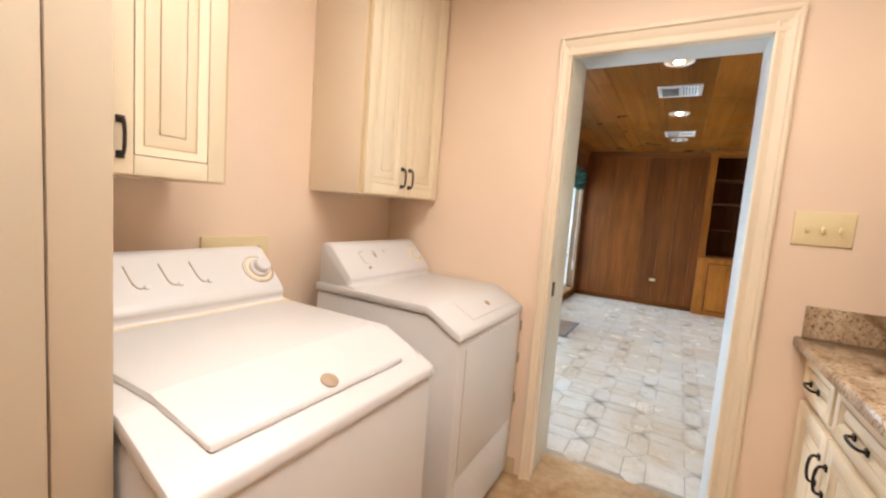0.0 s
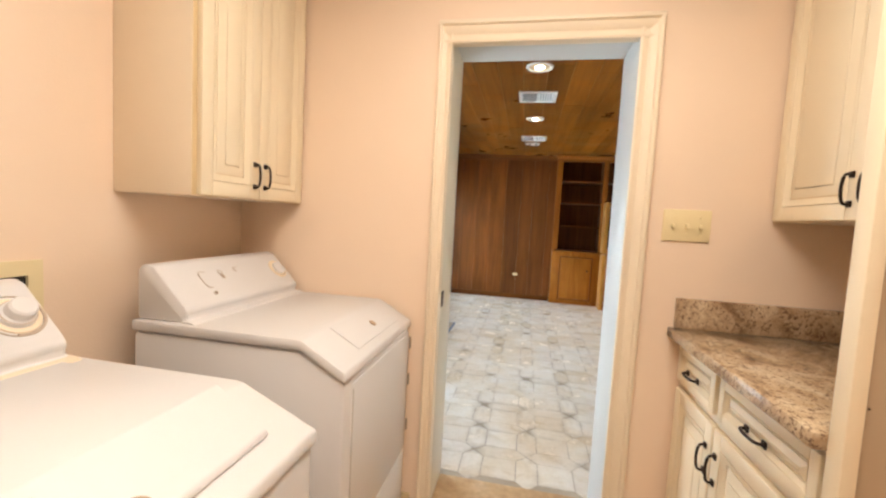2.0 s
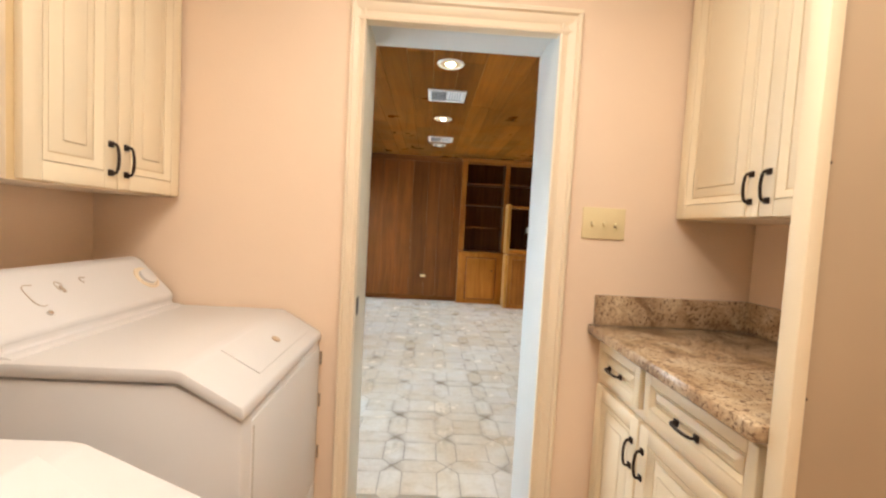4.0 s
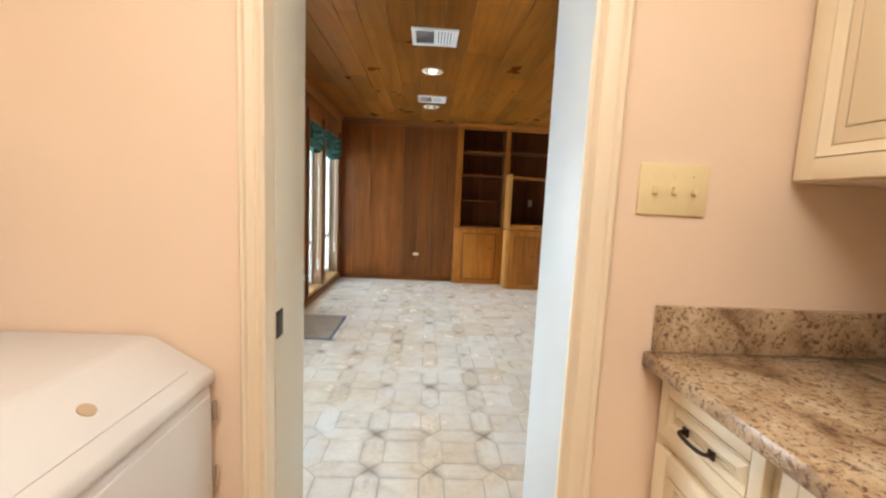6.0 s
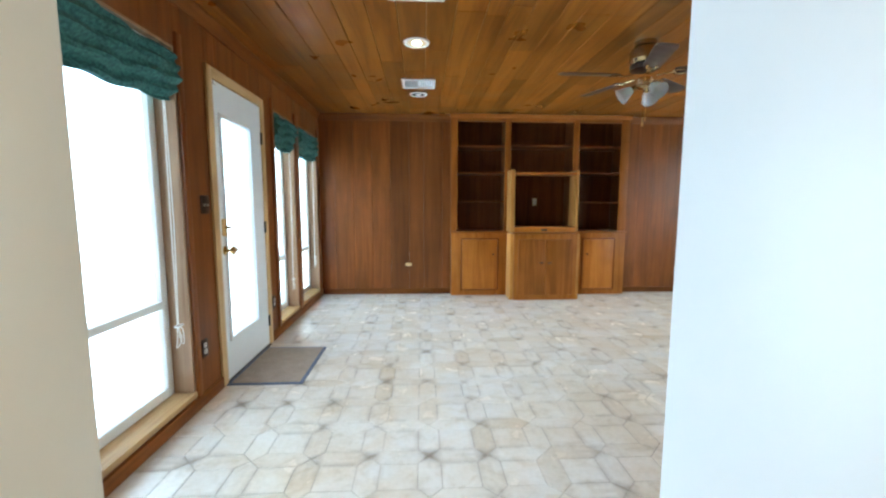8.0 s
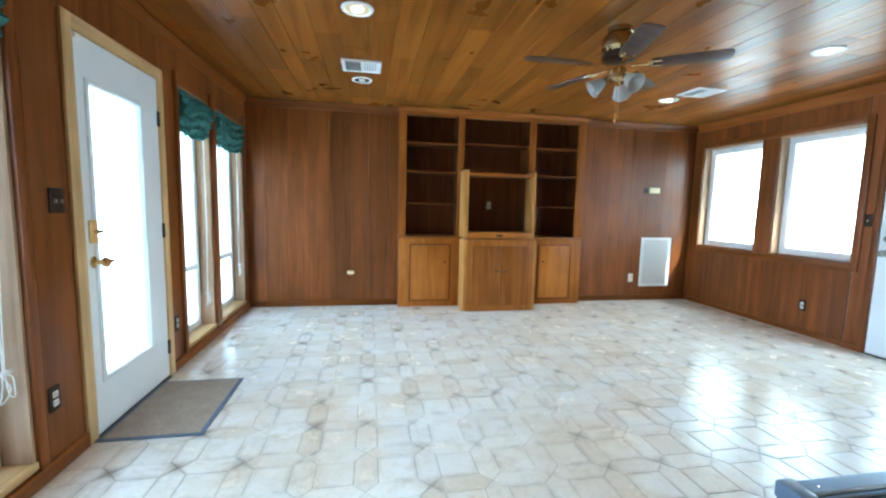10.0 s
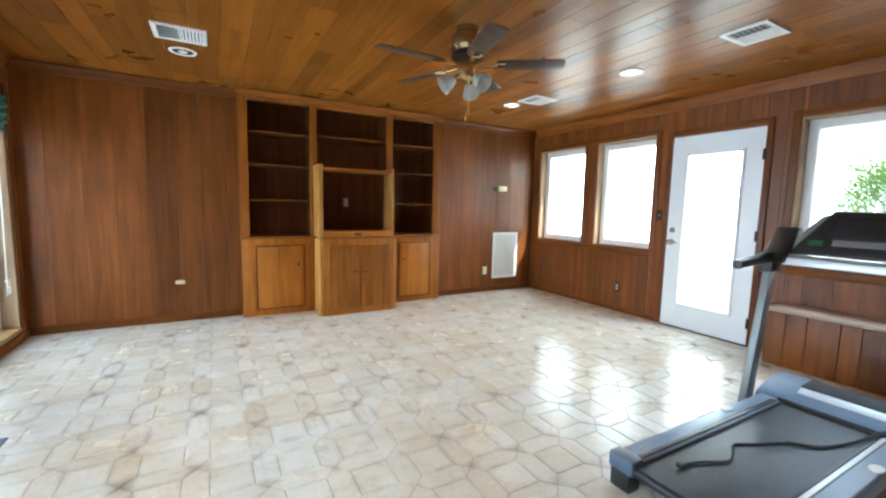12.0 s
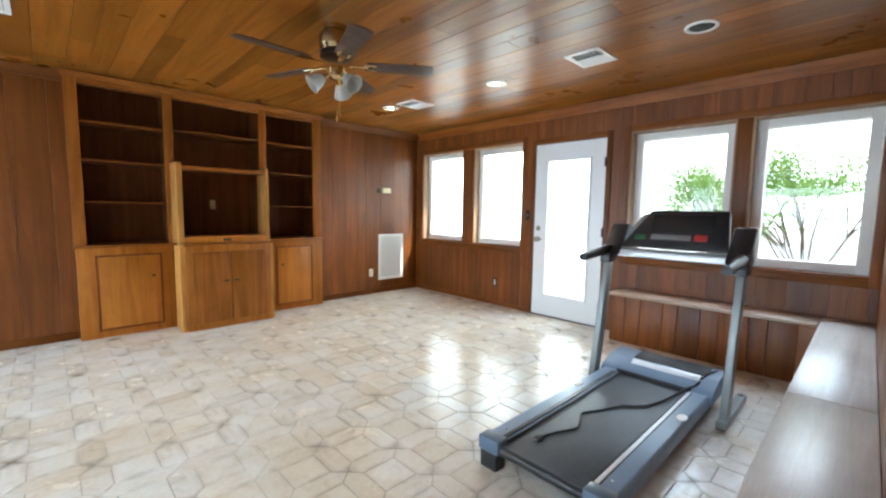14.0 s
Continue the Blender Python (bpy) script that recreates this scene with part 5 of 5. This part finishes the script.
part("carpet_face", box(-1.478, -1.008, 5.232, 5.922, 0.001, 0.012, 0.004), MAT_PILE, mat)
bm = bmesh.new()
for r in cells((-1.50, -0.985), (5.21, 5.945), [(-1.477, -1.009, 5.233, 5.921)]):
    add_box(bm, r[0], r[1], r[2], r[3], 0.0005, 0.008)
part("binding", bm, MAT_EDGE, mat, "blue-grey woven binding")


# ---- built-in bench and ledge ----
SEAT, BY, LXF = 0.485, 3.186, 4.05
bench = thing("built_in_bench", (2.8, 3.06, 0), "long built-in wooden bench, worn glossy seat paled by painted sheen", "bench")
part("seat_board", box(1.05, 2.42, FY0 + 0.001, BY, SEAT - 0.032, SEAT, 0.005), BENCH_SHEEN_WOOD, bench)
part("seat_board", box(2.423, FX1 - 0.002, FY0 + 0.001, BY, SEAT - 0.032, SEAT, 0.005), BENCH_SHEEN_WOOD, bench)
part("end_panel", box(1.07, 1.09, FY0 + 0.002, BY - 0.047, 0, SEAT - 0.033), PANEL, bench)
bx, k = 1.092, 0
while bx < 4.07:
    w = (0.14, 0.18, 0.12, 0.2)[k % 4]
    part("front_board", box(bx, min(bx + w - 0.003, 4.07), BY - 0.045, BY - 0.03, 0.0, SEAT - 0.033, 0.002), PANEL, bench)
    bx, k = bx + w, k + 1
ledge = thing("window_bench", (4.2, 4.0, 0), "built-in wooden bench with a pale worn seat below the windows", "bench")
part("seat_board", box(LXF, FX1 - 0.001, BY + 0.003, 4.735, SEAT - 0.028, SEAT, 0.006), BENCH_WOOD_Y, ledge)
part("end_panel", box(LXF + 0.045, FX1 - 0.001, 4.70, 4.72, 0, SEAT - 0.029), PANEL, ledge)
by, k = BY - 0.028, 0
while by < 4.70:
    w = (0.14, 0.18, 0.12, 0.2)[k % 4]
    part("front_board", box(LXF + 0.03, LXF + 0.044, by, min(by + w - 0.003, 4.698), 0.0, SEAT - 0.029, 0.002), PANEL, ledge)
    by, k = by + w, k + 1

# ---- treadmill ----
tm = thing("treadmill", (2.4, 3.92, 0), "folding grey treadmill with black belt and console", "treadmill")
Y0, Y1, RX0, RX1 = 3.585, 4.255, 1.575, 2.97
YM = (Y0 + Y1) / 2
part("deck", box(RX0 + 0.03, RX1 + 0.1, Y0 + 0.10, Y1 - 0.10, 0.085, 0.128, 0.004), BLACK_PL, tm)
part("belt", box(RX0 + 0.02, RX1 + 0.05, Y0 + 0.125, Y1 - 0.125, 0.129, 0.137, 0.003), BELT, tm, "black ribbed running belt")
part("rear_roller", tube([(RX0 + 0.03, Y0 + 0.12, 0.11), (RX0 + 0.03, Y1 - 0.12, 0.11)], 0.026, 16), BLACK_PL, tm)
for a, b, sgn in ((Y0, Y0 + 0.118, 1), (Y1 - 0.118, Y1, -1)):
    rail = part("side_rail", prism([(a, 0.07), (b, 0.07), (b, 0.145 if sgn > 0 else 0.135), (b - 0.012, 0.152), (a + 0.012, 0.152), (a, 0.135 if sgn > 0 else 0.145)], "x", RX0 + 0.07, RX1 + 0.02, 0.005), SILVER_PL, tm, "blue-grey plastic side rail")
    inner = b if sgn > 0 else a
    # near channel only: the white window reflection is put into the metal's colour
    part("rail_channel", box(RX0 + 0.08, RX1 - 0.06, inner - sgn * 0.026, inner - sgn * 0.008, 0.150, 0.1545, 0.001), BRIGHT_ALU if sgn > 0 else BLACK_PL, tm, "metal channel with a white reflection in its colour" if sgn > 0 else "black channel")
    part("rail_seam", box(RX0 + 0.08, RX1 - 0.06, inner - sgn * 0.034, inner - sgn * 0.0265, 0.150, 0.1532), BLACK_PL, tm, "black seam")
    part("end_cap", box(RX0 - 0.005, RX0 + 0.075, a - 0.004, b + 0.004, 0.085, 0.160, 0.012), CAP_GREY, tm, "rounded grey end cap")
    part("rear_foot", prism([(RX0 + 0.0, 0.0), (RX0 + 0.075, 0.0), (RX0 + 0.085, 0.09), (RX0 - 0.004, 0.09)], "y", a + 0.01, b - 0.01, 0.006), BLACK_PL, tm, "black rear foot")
    part("foot_pad", lathe([(0, 0), (0.045, 0), (0.043, 0.006), (0, 0.008)], Matrix.Translation((RX1 - 0.45, a + 0.03 if sgn > 0 else b - 0.03, 0.152)) @ Matrix.Diagonal((1.0, 0.6, 1, 1)), 20), WHITE_PL, tm, "pale oval pad")
    part("rail_screw", lathe([(0, 0), (0.006, 0), (0.006, 0.002), (0, 0.003)], pose(RX0 + 0.14, (a + b) / 2, 0.152), 10), CHROME, tm)
hood = part("motor_hood", prism([(RX1 - 0.03, 0.10), (RX1 - 0.03, 0.150), (RX1 + 0.01, 0.175), (RX1 + 0.12, 0.215), (RX1 + 0.30, 0.225), (RX1 + 0.37, 0.205), (RX1 + 0.385, 0.15), (RX1 + 0.385, 0.08)], "y", Y0 - 0.018, Y1 + 0.018, 0.012), SILVER_PL, tm, "blue-grey motor cover")
part("hood_inset", prism([(RX1 + 0.135, 0.205), (RX1 + 0.30, 0.212), (RX1 + 0.30, 0.2305), (RX1 + 0.135, 0.2215)], "y", Y0 + 0.06, Y1 - 0.15, 0.002), DARK, hood, "dark inset strip")
part("hood_stripe", prism([(RX1 + 0.065, 0.190), (RX1 + 0.115, 0.205), (RX1 + 0.115, 0.2185), (RX1 + 0.065, 0.2)], "y", Y0 + 0.07, Y1 - 0.16, 0.001), BRIGHT_ALU, hood, "bright stripe")
part("hood_seam", prism([(RX1 - 0.034, 0.12), (RX1 - 0.026, 0.12), (RX1 - 0.018, 0.162), (RX1 - 0.034, 0.154)], "y", Y0 + 0.10, Y1 - 0.10), BLACK_PL, hood, "black seam")
for y in (Y0 - 0.088, Y1 + 0.065):
    bm = prism([(2.89, 0.03), (2.985, 0.03), (3.135, 0.93), (3.055, 0.93)], "y", y - 0.02, y + 0.025, 0.008)
    part("upright_post", bm, POST_GREY, tm, "grey slanted upright")
    part("floor_rail", box(2.85, 3.42, y - 0.025, y + 0.03, 0.008, 0.055, 0.008), POST_GREY, tm)
    part("wheel", lathe([(0, -0.015), (0.03, -0.015), (0.03, 0.015), (0, 0.015)], pose(3.38, y, 0.031, 90, 0, 0), 16), BLACK_PL, tm)
    part("rubber_pad", box(2.86, 2.92, y - 0.02, y + 0.025, 0.0, 0.009), RUBBER, tm)
    part("post_collar", prism([(3.02, 0.90), (3.15, 0.90), (3.19, 1.02), (3.05, 1.03)], "y", y - 0.035, y + 0.04, 0.012), BLACK_PL, tm, "black collar")
    grip = smooth_path([(2.68, y, 0.962), (2.82, y, 0.974), (2.95, y, 0.985), (3.07, y, 0.995)], 5)
    part("hand_grip", tube(grip, 0.027, 12, 0.034), BLACK_PL, tm, "black moulded hand grip")
    part("console_wing", prism([(3.0, 0.965), (3.2, 0.955), (3.29, 1.14), (3.265, 1.185), (3.215, 1.18), (3.10, 1.05)], "y", y - (0.036 if y < YM else 0.085), y + (0.085 if y < YM else 0.04), 0.014), BLACK_PL, tm, "black moulded console wing")
    part("rail_gap", box(RX0 + 0.07, RX1 + 0.0, (Y0 + 0.1185) if y < YM else (Y1 - 0.1305), (Y0 + 0.1305) if y < YM else (Y1 - 0.1185), 0.1375, 0.1465, 0.001), BLACK_PL, tm, "black edge strip")
bm = prism([(3.12, 1.028), (3.175, 1.013), (3.30, 1.24), (3.28, 1.285), (3.245, 1.285)], "y", Y0 - 0.0, Y1 + 0.0)
for v in bm.verts:
    if v.co.z > 1.1:
        v.co.y += 0.03 if v.co.y < YM else -0.16
bmesh.ops.bevel(bm, geom=list(bm.edges), offset=0.015, segments=2, profile=0.5, affect="EDGES")
con = part("console", bm, BLACK_PL, tm, "black angled console")
bm = prism([(3.13, 1.028), (3.18, 1.013), (3.29, 1.25), (3.25, 1.262)], "y", Y1 - 0.012, Y1 + 0.045)
for v in bm.verts:
    if v.co.z > 1.1:
        v.co.y -= 0.158
bmesh.ops.bevel(bm, geom=list(bm.edges), offset=0.008, segments=2, profile=0.5, affect="EDGES")
part("side_cheek", bm, POST_GREY, con, "pale grey side of the console")
nrm = Vector((-0.27, 0, 0.13)).normalized()
alo = Vector((0.13, 0, 0.27)).normalized()


def on_face(u0, u1, s0, s1, h):
    m = Matrix.Translation(Vector((3.115, 0, 1.015))) @ Matrix(((0, 1, 0), tuple(alo), tuple(nrm))).transposed().to_4x4()
    bm = bmesh.new()
    add_box(bm, u0, u1, s0, s1, -0.002, h, 0.0008, turn=m)
    bmesh.ops.recalc_face_normals(bm, faces=bm.faces)
    return bm


part("display", on_face(Y0 + 0.10, Y1 - 0.19, 0.13, 0.265, 0.003), DARK_GLOSS, con, "dark glossy display")
part("key_panel", on_face(Y0 + 0.22, Y1 - 0.20, 0.075, 0.115, 0.002), GREY_PRINT, con, "grey key panel")
part("stop_key", on_face(Y0 + 0.125, Y0 + 0.20, 0.075, 0.12, 0.006), RED_PL, con, "red stop key")
part("start_key", on_face(Y1 - 0.16, Y1 - 0.09, 0.07, 0.105, 0.006), GREEN_PL, con, "green start key")
part("console_tray", prism([(3.065, 0.955), (3.16, 0.945), (3.165, 0.985), (3.10, 1.003), (3.07, 0.998)], "y", Y0 - 0.045, Y1 + 0.0, 0.008), BRIGHT_ALU, tm, "bright tray below the console")
part("console_lip", tube(smooth_path([(3.11, Y0 + 0.0, 1.014), (3.085, YM - 0.15, 1.006), (3.085, YM + 0.15, 1.006), (3.11, Y1 + 0.02, 1.012)], 6), 0.012, 10), POST_GREY, tm, "bright curved front bar")
cordpts = [(1.80, 4.04, 0.144), (1.88, 4.018, 0.144), (2.0, 3.965, 0.144), (2.09, 3.985, 0.144), (2.18, 4.02, 0.144), (2.28, 3.972, 0.144), (2.42, 3.91, 0.144), (2.52, 3.81, 0.144), (2.73, 3.755, 0.146), (2.90, 3.71, 0.162), (2.99, 3.675, 0.180), (3.10, 3.65, 0.218), (3.20, 3.62, 0.232)]
cord_thing = thing("power_cord", (2.4, 3.9, 0.14), "black power cord lying across the treadmill belt", "cord")
part("cable", tube(smooth_path(cordpts, 6), 0.0055, 8), RUBBER, cord_thing)
part("cable", tube(smooth_path([(p[0] + 0.01, p[1] + 0.018 * math.sin(3 * i), p[2] + 0.004) for i, p in enumerate(cordpts[6:])], 6), 0.0055, 8), RUBBER, cord_thing)
plug = part("plug", box(1.755, 1.80, 4.025, 4.055, 0.138, 0.160, 0.005), RUBBER, cord_thing, "black plug")
for dy in (0.012, 0.024):
    part("prong", box(1.735, 1.756, 4.025 + dy - 0.004, 4.025 + dy - 0.001, 0.146, 0.152), CHROME, plug)


# ---- outdoors ----
def leafy(name, base, height, spread, count, seed, label, bare=0.0):
    """A shrub or tree: tapered trunk and limbs, crown of small separate leaves in clumps."""
    rng = random.Random(seed)
    t = thing(name, base, label, name)
    b = Vector(base)
    wood_bm = bmesh.new()
    tips = []
    for k in range(9):
        a, reach = rng.uniform(0, 6.28), rng.uniform(0.35, 0.95)
        end = b + Vector((math.cos(a) * spread * reach, math.sin(a) * spread * reach, height * rng.uniform(0.55, 0.95)))
        mid = b + (end - b) * 0.5 + Vector((rng.uniform(-0.15, 0.15), rng.uniform(-0.15, 0.15), 0.1))
        add_tube(wood_bm, smooth_path([b + Vector((rng.uniform(-0.1, 0.1), rng.uniform(-0.1, 0.1), -0.05)), mid, end], 4), 0.03 * height / 2.5, 6, 0.006)
        tips.append(end)
        for _ in range(3):
            e2 = mid + (end - mid) * rng.uniform(0.2, 0.9) + Vector((rng.uniform(-1, 1), rng.uniform(-1, 1), rng.uniform(0, 0.8))) * spread * 0.35
            add_tube(wood_bm, [mid, (mid + e2) / 2 + Vector((0, 0, 0.05)), e2], 0.012, 5, 0.004)
            tips.append(e2)
    part("trunk", wood_bm, BARK, t, "grey-brown branching stems")
    verts, faces = [], []
    for i in range(count):
        tip = rng.choice(tips)
        p = tip + Vector((rng.gauss(0, 1), rng.gauss(0, 1), rng.gauss(0, 0.7))) * spread * 0.17
        if p.z < b.z + height * bare and (height > 4 or rng.random() < 0.86):
            continue
        q = Euler((rng.uniform(0, 6.28), rng.uniform(0, 6.28), rng.uniform(0, 6.28))).to_matrix()
        s = rng.uniform(0.014, 0.030) * height / 2.2
        k = len(verts)
        verts += [tuple(p + q @ Vector(c)) for c in ((-s, 0, 0), (0, -s * 0.45, s * 0.1), (s, 0, 0), (0, s * 0.45, s * 0.1))]
        faces += [(k, k + 1, k + 2), (k, k + 2, k + 3)]
    me = bpy.data.meshes.new("crown")
    me.from_pydata([tuple(Vector(v) - b) for v in verts], [], faces)
    me.materials.append(LEAF)
    crown = new("crown", me)
    crown.location, crown.parent, crown.matrix_parent_inverse = b, t, Matrix.Translation(-t.location)
    tagged(crown, "loose green leaves")
    return t


# emitting panel added far out so the sky in the windows turns white
backdrop = structure("backdrop", box(64.0, 64.2, -90, 110, -0.13, 34), BACKDROP_GLOW, "glowing white panel added to whiten the sky beyond the garden")
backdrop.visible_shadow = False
structure("ground", joined([(-400, 400, -400, 400)], "z", -0.4, -0.13), CONCRETE, "pale sunlit ground outdoors")
leafy("shrub", (9.0, 4.85, -0.13), 2.2, 1.15, 17000, 2, "tall green leafy shrub outside the windows", 0.62)
# out of view; added so its crown blocks the sun at the near windows
leafy("tree", (5.9, 1.2, -0.13), 7.6, 1.9, 16000, 9, "unseen tree added to keep sun off the near east windows", 0.5)
leafy("shrub", (9.1, 3.7, -0.13), 2.45, 1.2, 17000, 7, "tall shrub with bare stems below outside the windows", 0.70)


# ---- pieces: wall planks and floor tiles ----
def board_mesh(w, h, t, c=0.0012):
    """A board w wide and h tall that stands proud by t, its front edges eased."""
    v = [(-w / 2, 0, 0), (w / 2, 0, 0), (w / 2, 0, h), (-w / 2, 0, h), (-w / 2, t - c, 0), (w / 2, t - c, 0), (w / 2, t - c, h), (-w / 2, t - c, h),
         (-w / 2 + c, t, 0), (w / 2 - c, t, 0), (w / 2 - c, t, h), (-w / 2 + c, t, h)]
    f = [(4, 0, 1, 5), (5, 1, 2, 6), (6, 2, 3, 7), (7, 3, 0, 4), (8, 4, 5, 9), (9, 5, 6, 10), (10, 6, 7, 11), (11, 7, 4, 8), (8, 9, 10, 11)]
    me = bpy.data.meshes.new("plank")
    me.from_pydata(v, [], f)
    me.materials.append(PANEL)
    return me


def planks(parent, span, height, holes, place, turn, widths, seed):
    rng, u = random.Random(seed), span[0]
    while u < span[1] - 0.01:
        w = min(rng.choice(widths), span[1] - u)
        if span[1] - u - w < 0.05:
            w = span[1] - u
        for a, b, v0, v1 in cells((u, u + w), height, holes):
            if b - a < 0.012 or v1 - v0 < 0.01:
                continue
            ob = new("plank", board_mesh(b - a - 0.001, v1 - v0, BOARD))
            ob.matrix_basis = place((a + b) / 2, v0) @ pose(0, 0, 0, 0, 0, turn)
            ob.parent, ob.matrix_parent_inverse = parent, Matrix.Translation(-parent.location)
        u += w


WIDE = (0.15, 0.20, 0.25, 0.25, 0.30)
planks(wall_back, (FX0, FX1), (0, H), [(0.25, 2.65, 0, 2.42)], lambda u, v: Matrix.Translation((u, FY1 + BOARD, v)), 180, WIDE, 21)
planks(wall_left, (FY0, FY1), (0, H), LEFT_OPENINGS, lambda u, v: Matrix.Translation((FX0 - BOARD, u, v)), -90, WIDE, 22)
planks(wall_right, (FY0, FY1), (0, H), RIGHT_OPENINGS, lambda u, v: Matrix.Translation((FX1 + BOARD, u, v)), 90, (0.10, 0.13, 0.16, 0.2), 23)
planks(wall_near, (FX0, FX1), (0, H), [(DX0 - 0.02, DX1 + 0.02, 0, DH + 0.02)], lambda u, v: Matrix.Translation((u, FY0 - BOARD, v)), 0, WIDE, 24)

# floor tiles: squares framed by pointed pickets that meet at the nodes
P, W, NX, NY = 0.292, 0.112, -0.113, 4.64
G = 0.0016


def tile_rings(outline, inset_rim):
    """Outline shrunk by the joint, then eased edge, then rim line: rings from below to the top."""
    def shrink(pts, d):
        out = []
        k = len(pts)
        for i in range(k):
            a, b, c = Vector(pts[i - 1]), Vector(pts[i]), Vector(pts[(i + 1) % k])
            n1 = Vector((-(b - a).y, (b - a).x)).normalized()
            n2 = Vector((-(c - b).y, (c - b).x)).normalized()
            m = (n1 + n2) / max(0.2, 1 + n1.dot(n2))
            out.append(tuple(b + m * d))
        return out
    return [(shrink(outline, G), -0.006), (shrink(outline, G), -0.0015), (shrink(outline, G + 0.0025), 0.0), (shrink(outline, G + 0.4 * inset_rim), 0.0003), (shrink(outline, G + inset_rim), 0.0005)]


SQ = [(-(P - W) / 2, -(P - W) / 2), ((P - W) / 2, -(P - W) / 2), ((P - W) / 2, (P - W) / 2), (-(P - W) / 2, (P - W) / 2)]
PK = [(-P / 2, 0), (-P / 2 + W / 2, -W / 2), (P / 2 - W / 2, -W / 2), (P / 2, 0), (P / 2 - W / 2, W / 2), (-P / 2 + W / 2, W / 2)]


def tile_data(outline, rim, wear):
    """wear: how stained each corner is; dirt gathers where the picket points meet."""
    rings = tile_rings(outline, rim)
    k = len(outline)
    verts = [(x, y, z) for ring, z in rings for x, y in ring]
    faces = [tuple(range(4 * k, 5 * k))]
    for r in range(4):
        faces += [(r * k + i, r * k + (i + 1) % k, (r + 1) * k + (i + 1) % k, (r + 1) * k + i) for i in range(k)]
    rims = list(wear) * 3 + [0.6 * w for w in wear] + [max(0.0, 0.5 * w - 0.25) for w in wear]
    return verts, faces, rims


def tile_mesh(name, verts, faces, rims, mat):
    me = bpy.data.meshes.new(name)
    me.from_pydata(verts, [], faces)
    me.attributes.new("rim", "FLOAT", "POINT").data.foreach_set("value", rims)
    me.materials.append(mat)
    return me


KINDS = {"square_tile": tile_data(SQ, 0.026, (0.30,) * 4), "picket_tile": tile_data(PK, 0.034, (1.0, 0.32, 0.32, 1.0, 0.32, 0.32))}
SHARED = {k: tile_mesh(k, *d, TILE) for k, d in KINDS.items()}
spots = []
for i in range(-7, 18):
    for j in range(-8, 14):
        x, y = NX + i * P, NY + j * P
        spots += [("square_tile", x + P / 2, y + P / 2, 0), ("picket_tile", x + P / 2, y, 0), ("picket_tile", x, y + P / 2, 90)]
spots = [s for s in spots if FX0 - 0.02 < s[1] < FX1 + 0.03 and FY0 + 0.1 < s[2] < FY1 - 0.02]
floor_ob = bpy.data.objects["floor_family"]
near = []
for kind in KINDS:
    near += sorted((s for s in spots if s[0] == kind), key=lambda s: (s[1] - 0.6) ** 2 + (s[2] - 4.6) ** 2)[:300]
rng = random.Random(11)
for kind, x, y, a in near:
    ob = new(kind, SHARED[kind])
    ob.matrix_basis = pose(x, y, rng.uniform(-0.0007, 0.0007), rng.uniform(-0.1, 0.1), rng.uniform(-0.1, 0.1), a)
    ob.parent, ob.matrix_parent_inverse = floor_ob, Matrix.Translation(-floor_ob.location)
taken = set(near)
verts, faces, rims = [], [], []
for s in spots:
    if s in taken:
        continue
    kind, x, y, a = s
    m = pose(x, y, rng.uniform(-0.0007, 0.0007), rng.uniform(-0.1, 0.1), rng.uniform(-0.1, 0.1), a)
    v, f, r = KINDS[kind]
    k = len(verts)
    verts += [tuple(m @ Vector(p)) for p in v]
    faces += [tuple(k + i for i in q) for q in f]
    rims += r
rest = new("floor_tiles", tile_mesh("floor_tiles", verts, faces, rims, TILE_FAR))
rest.parent, rest.matrix_parent_inverse = floor_ob, Matrix.Translation(-floor_ob.location)
tagged(rest, "cream picket and square floor tiles", kind="stuff")
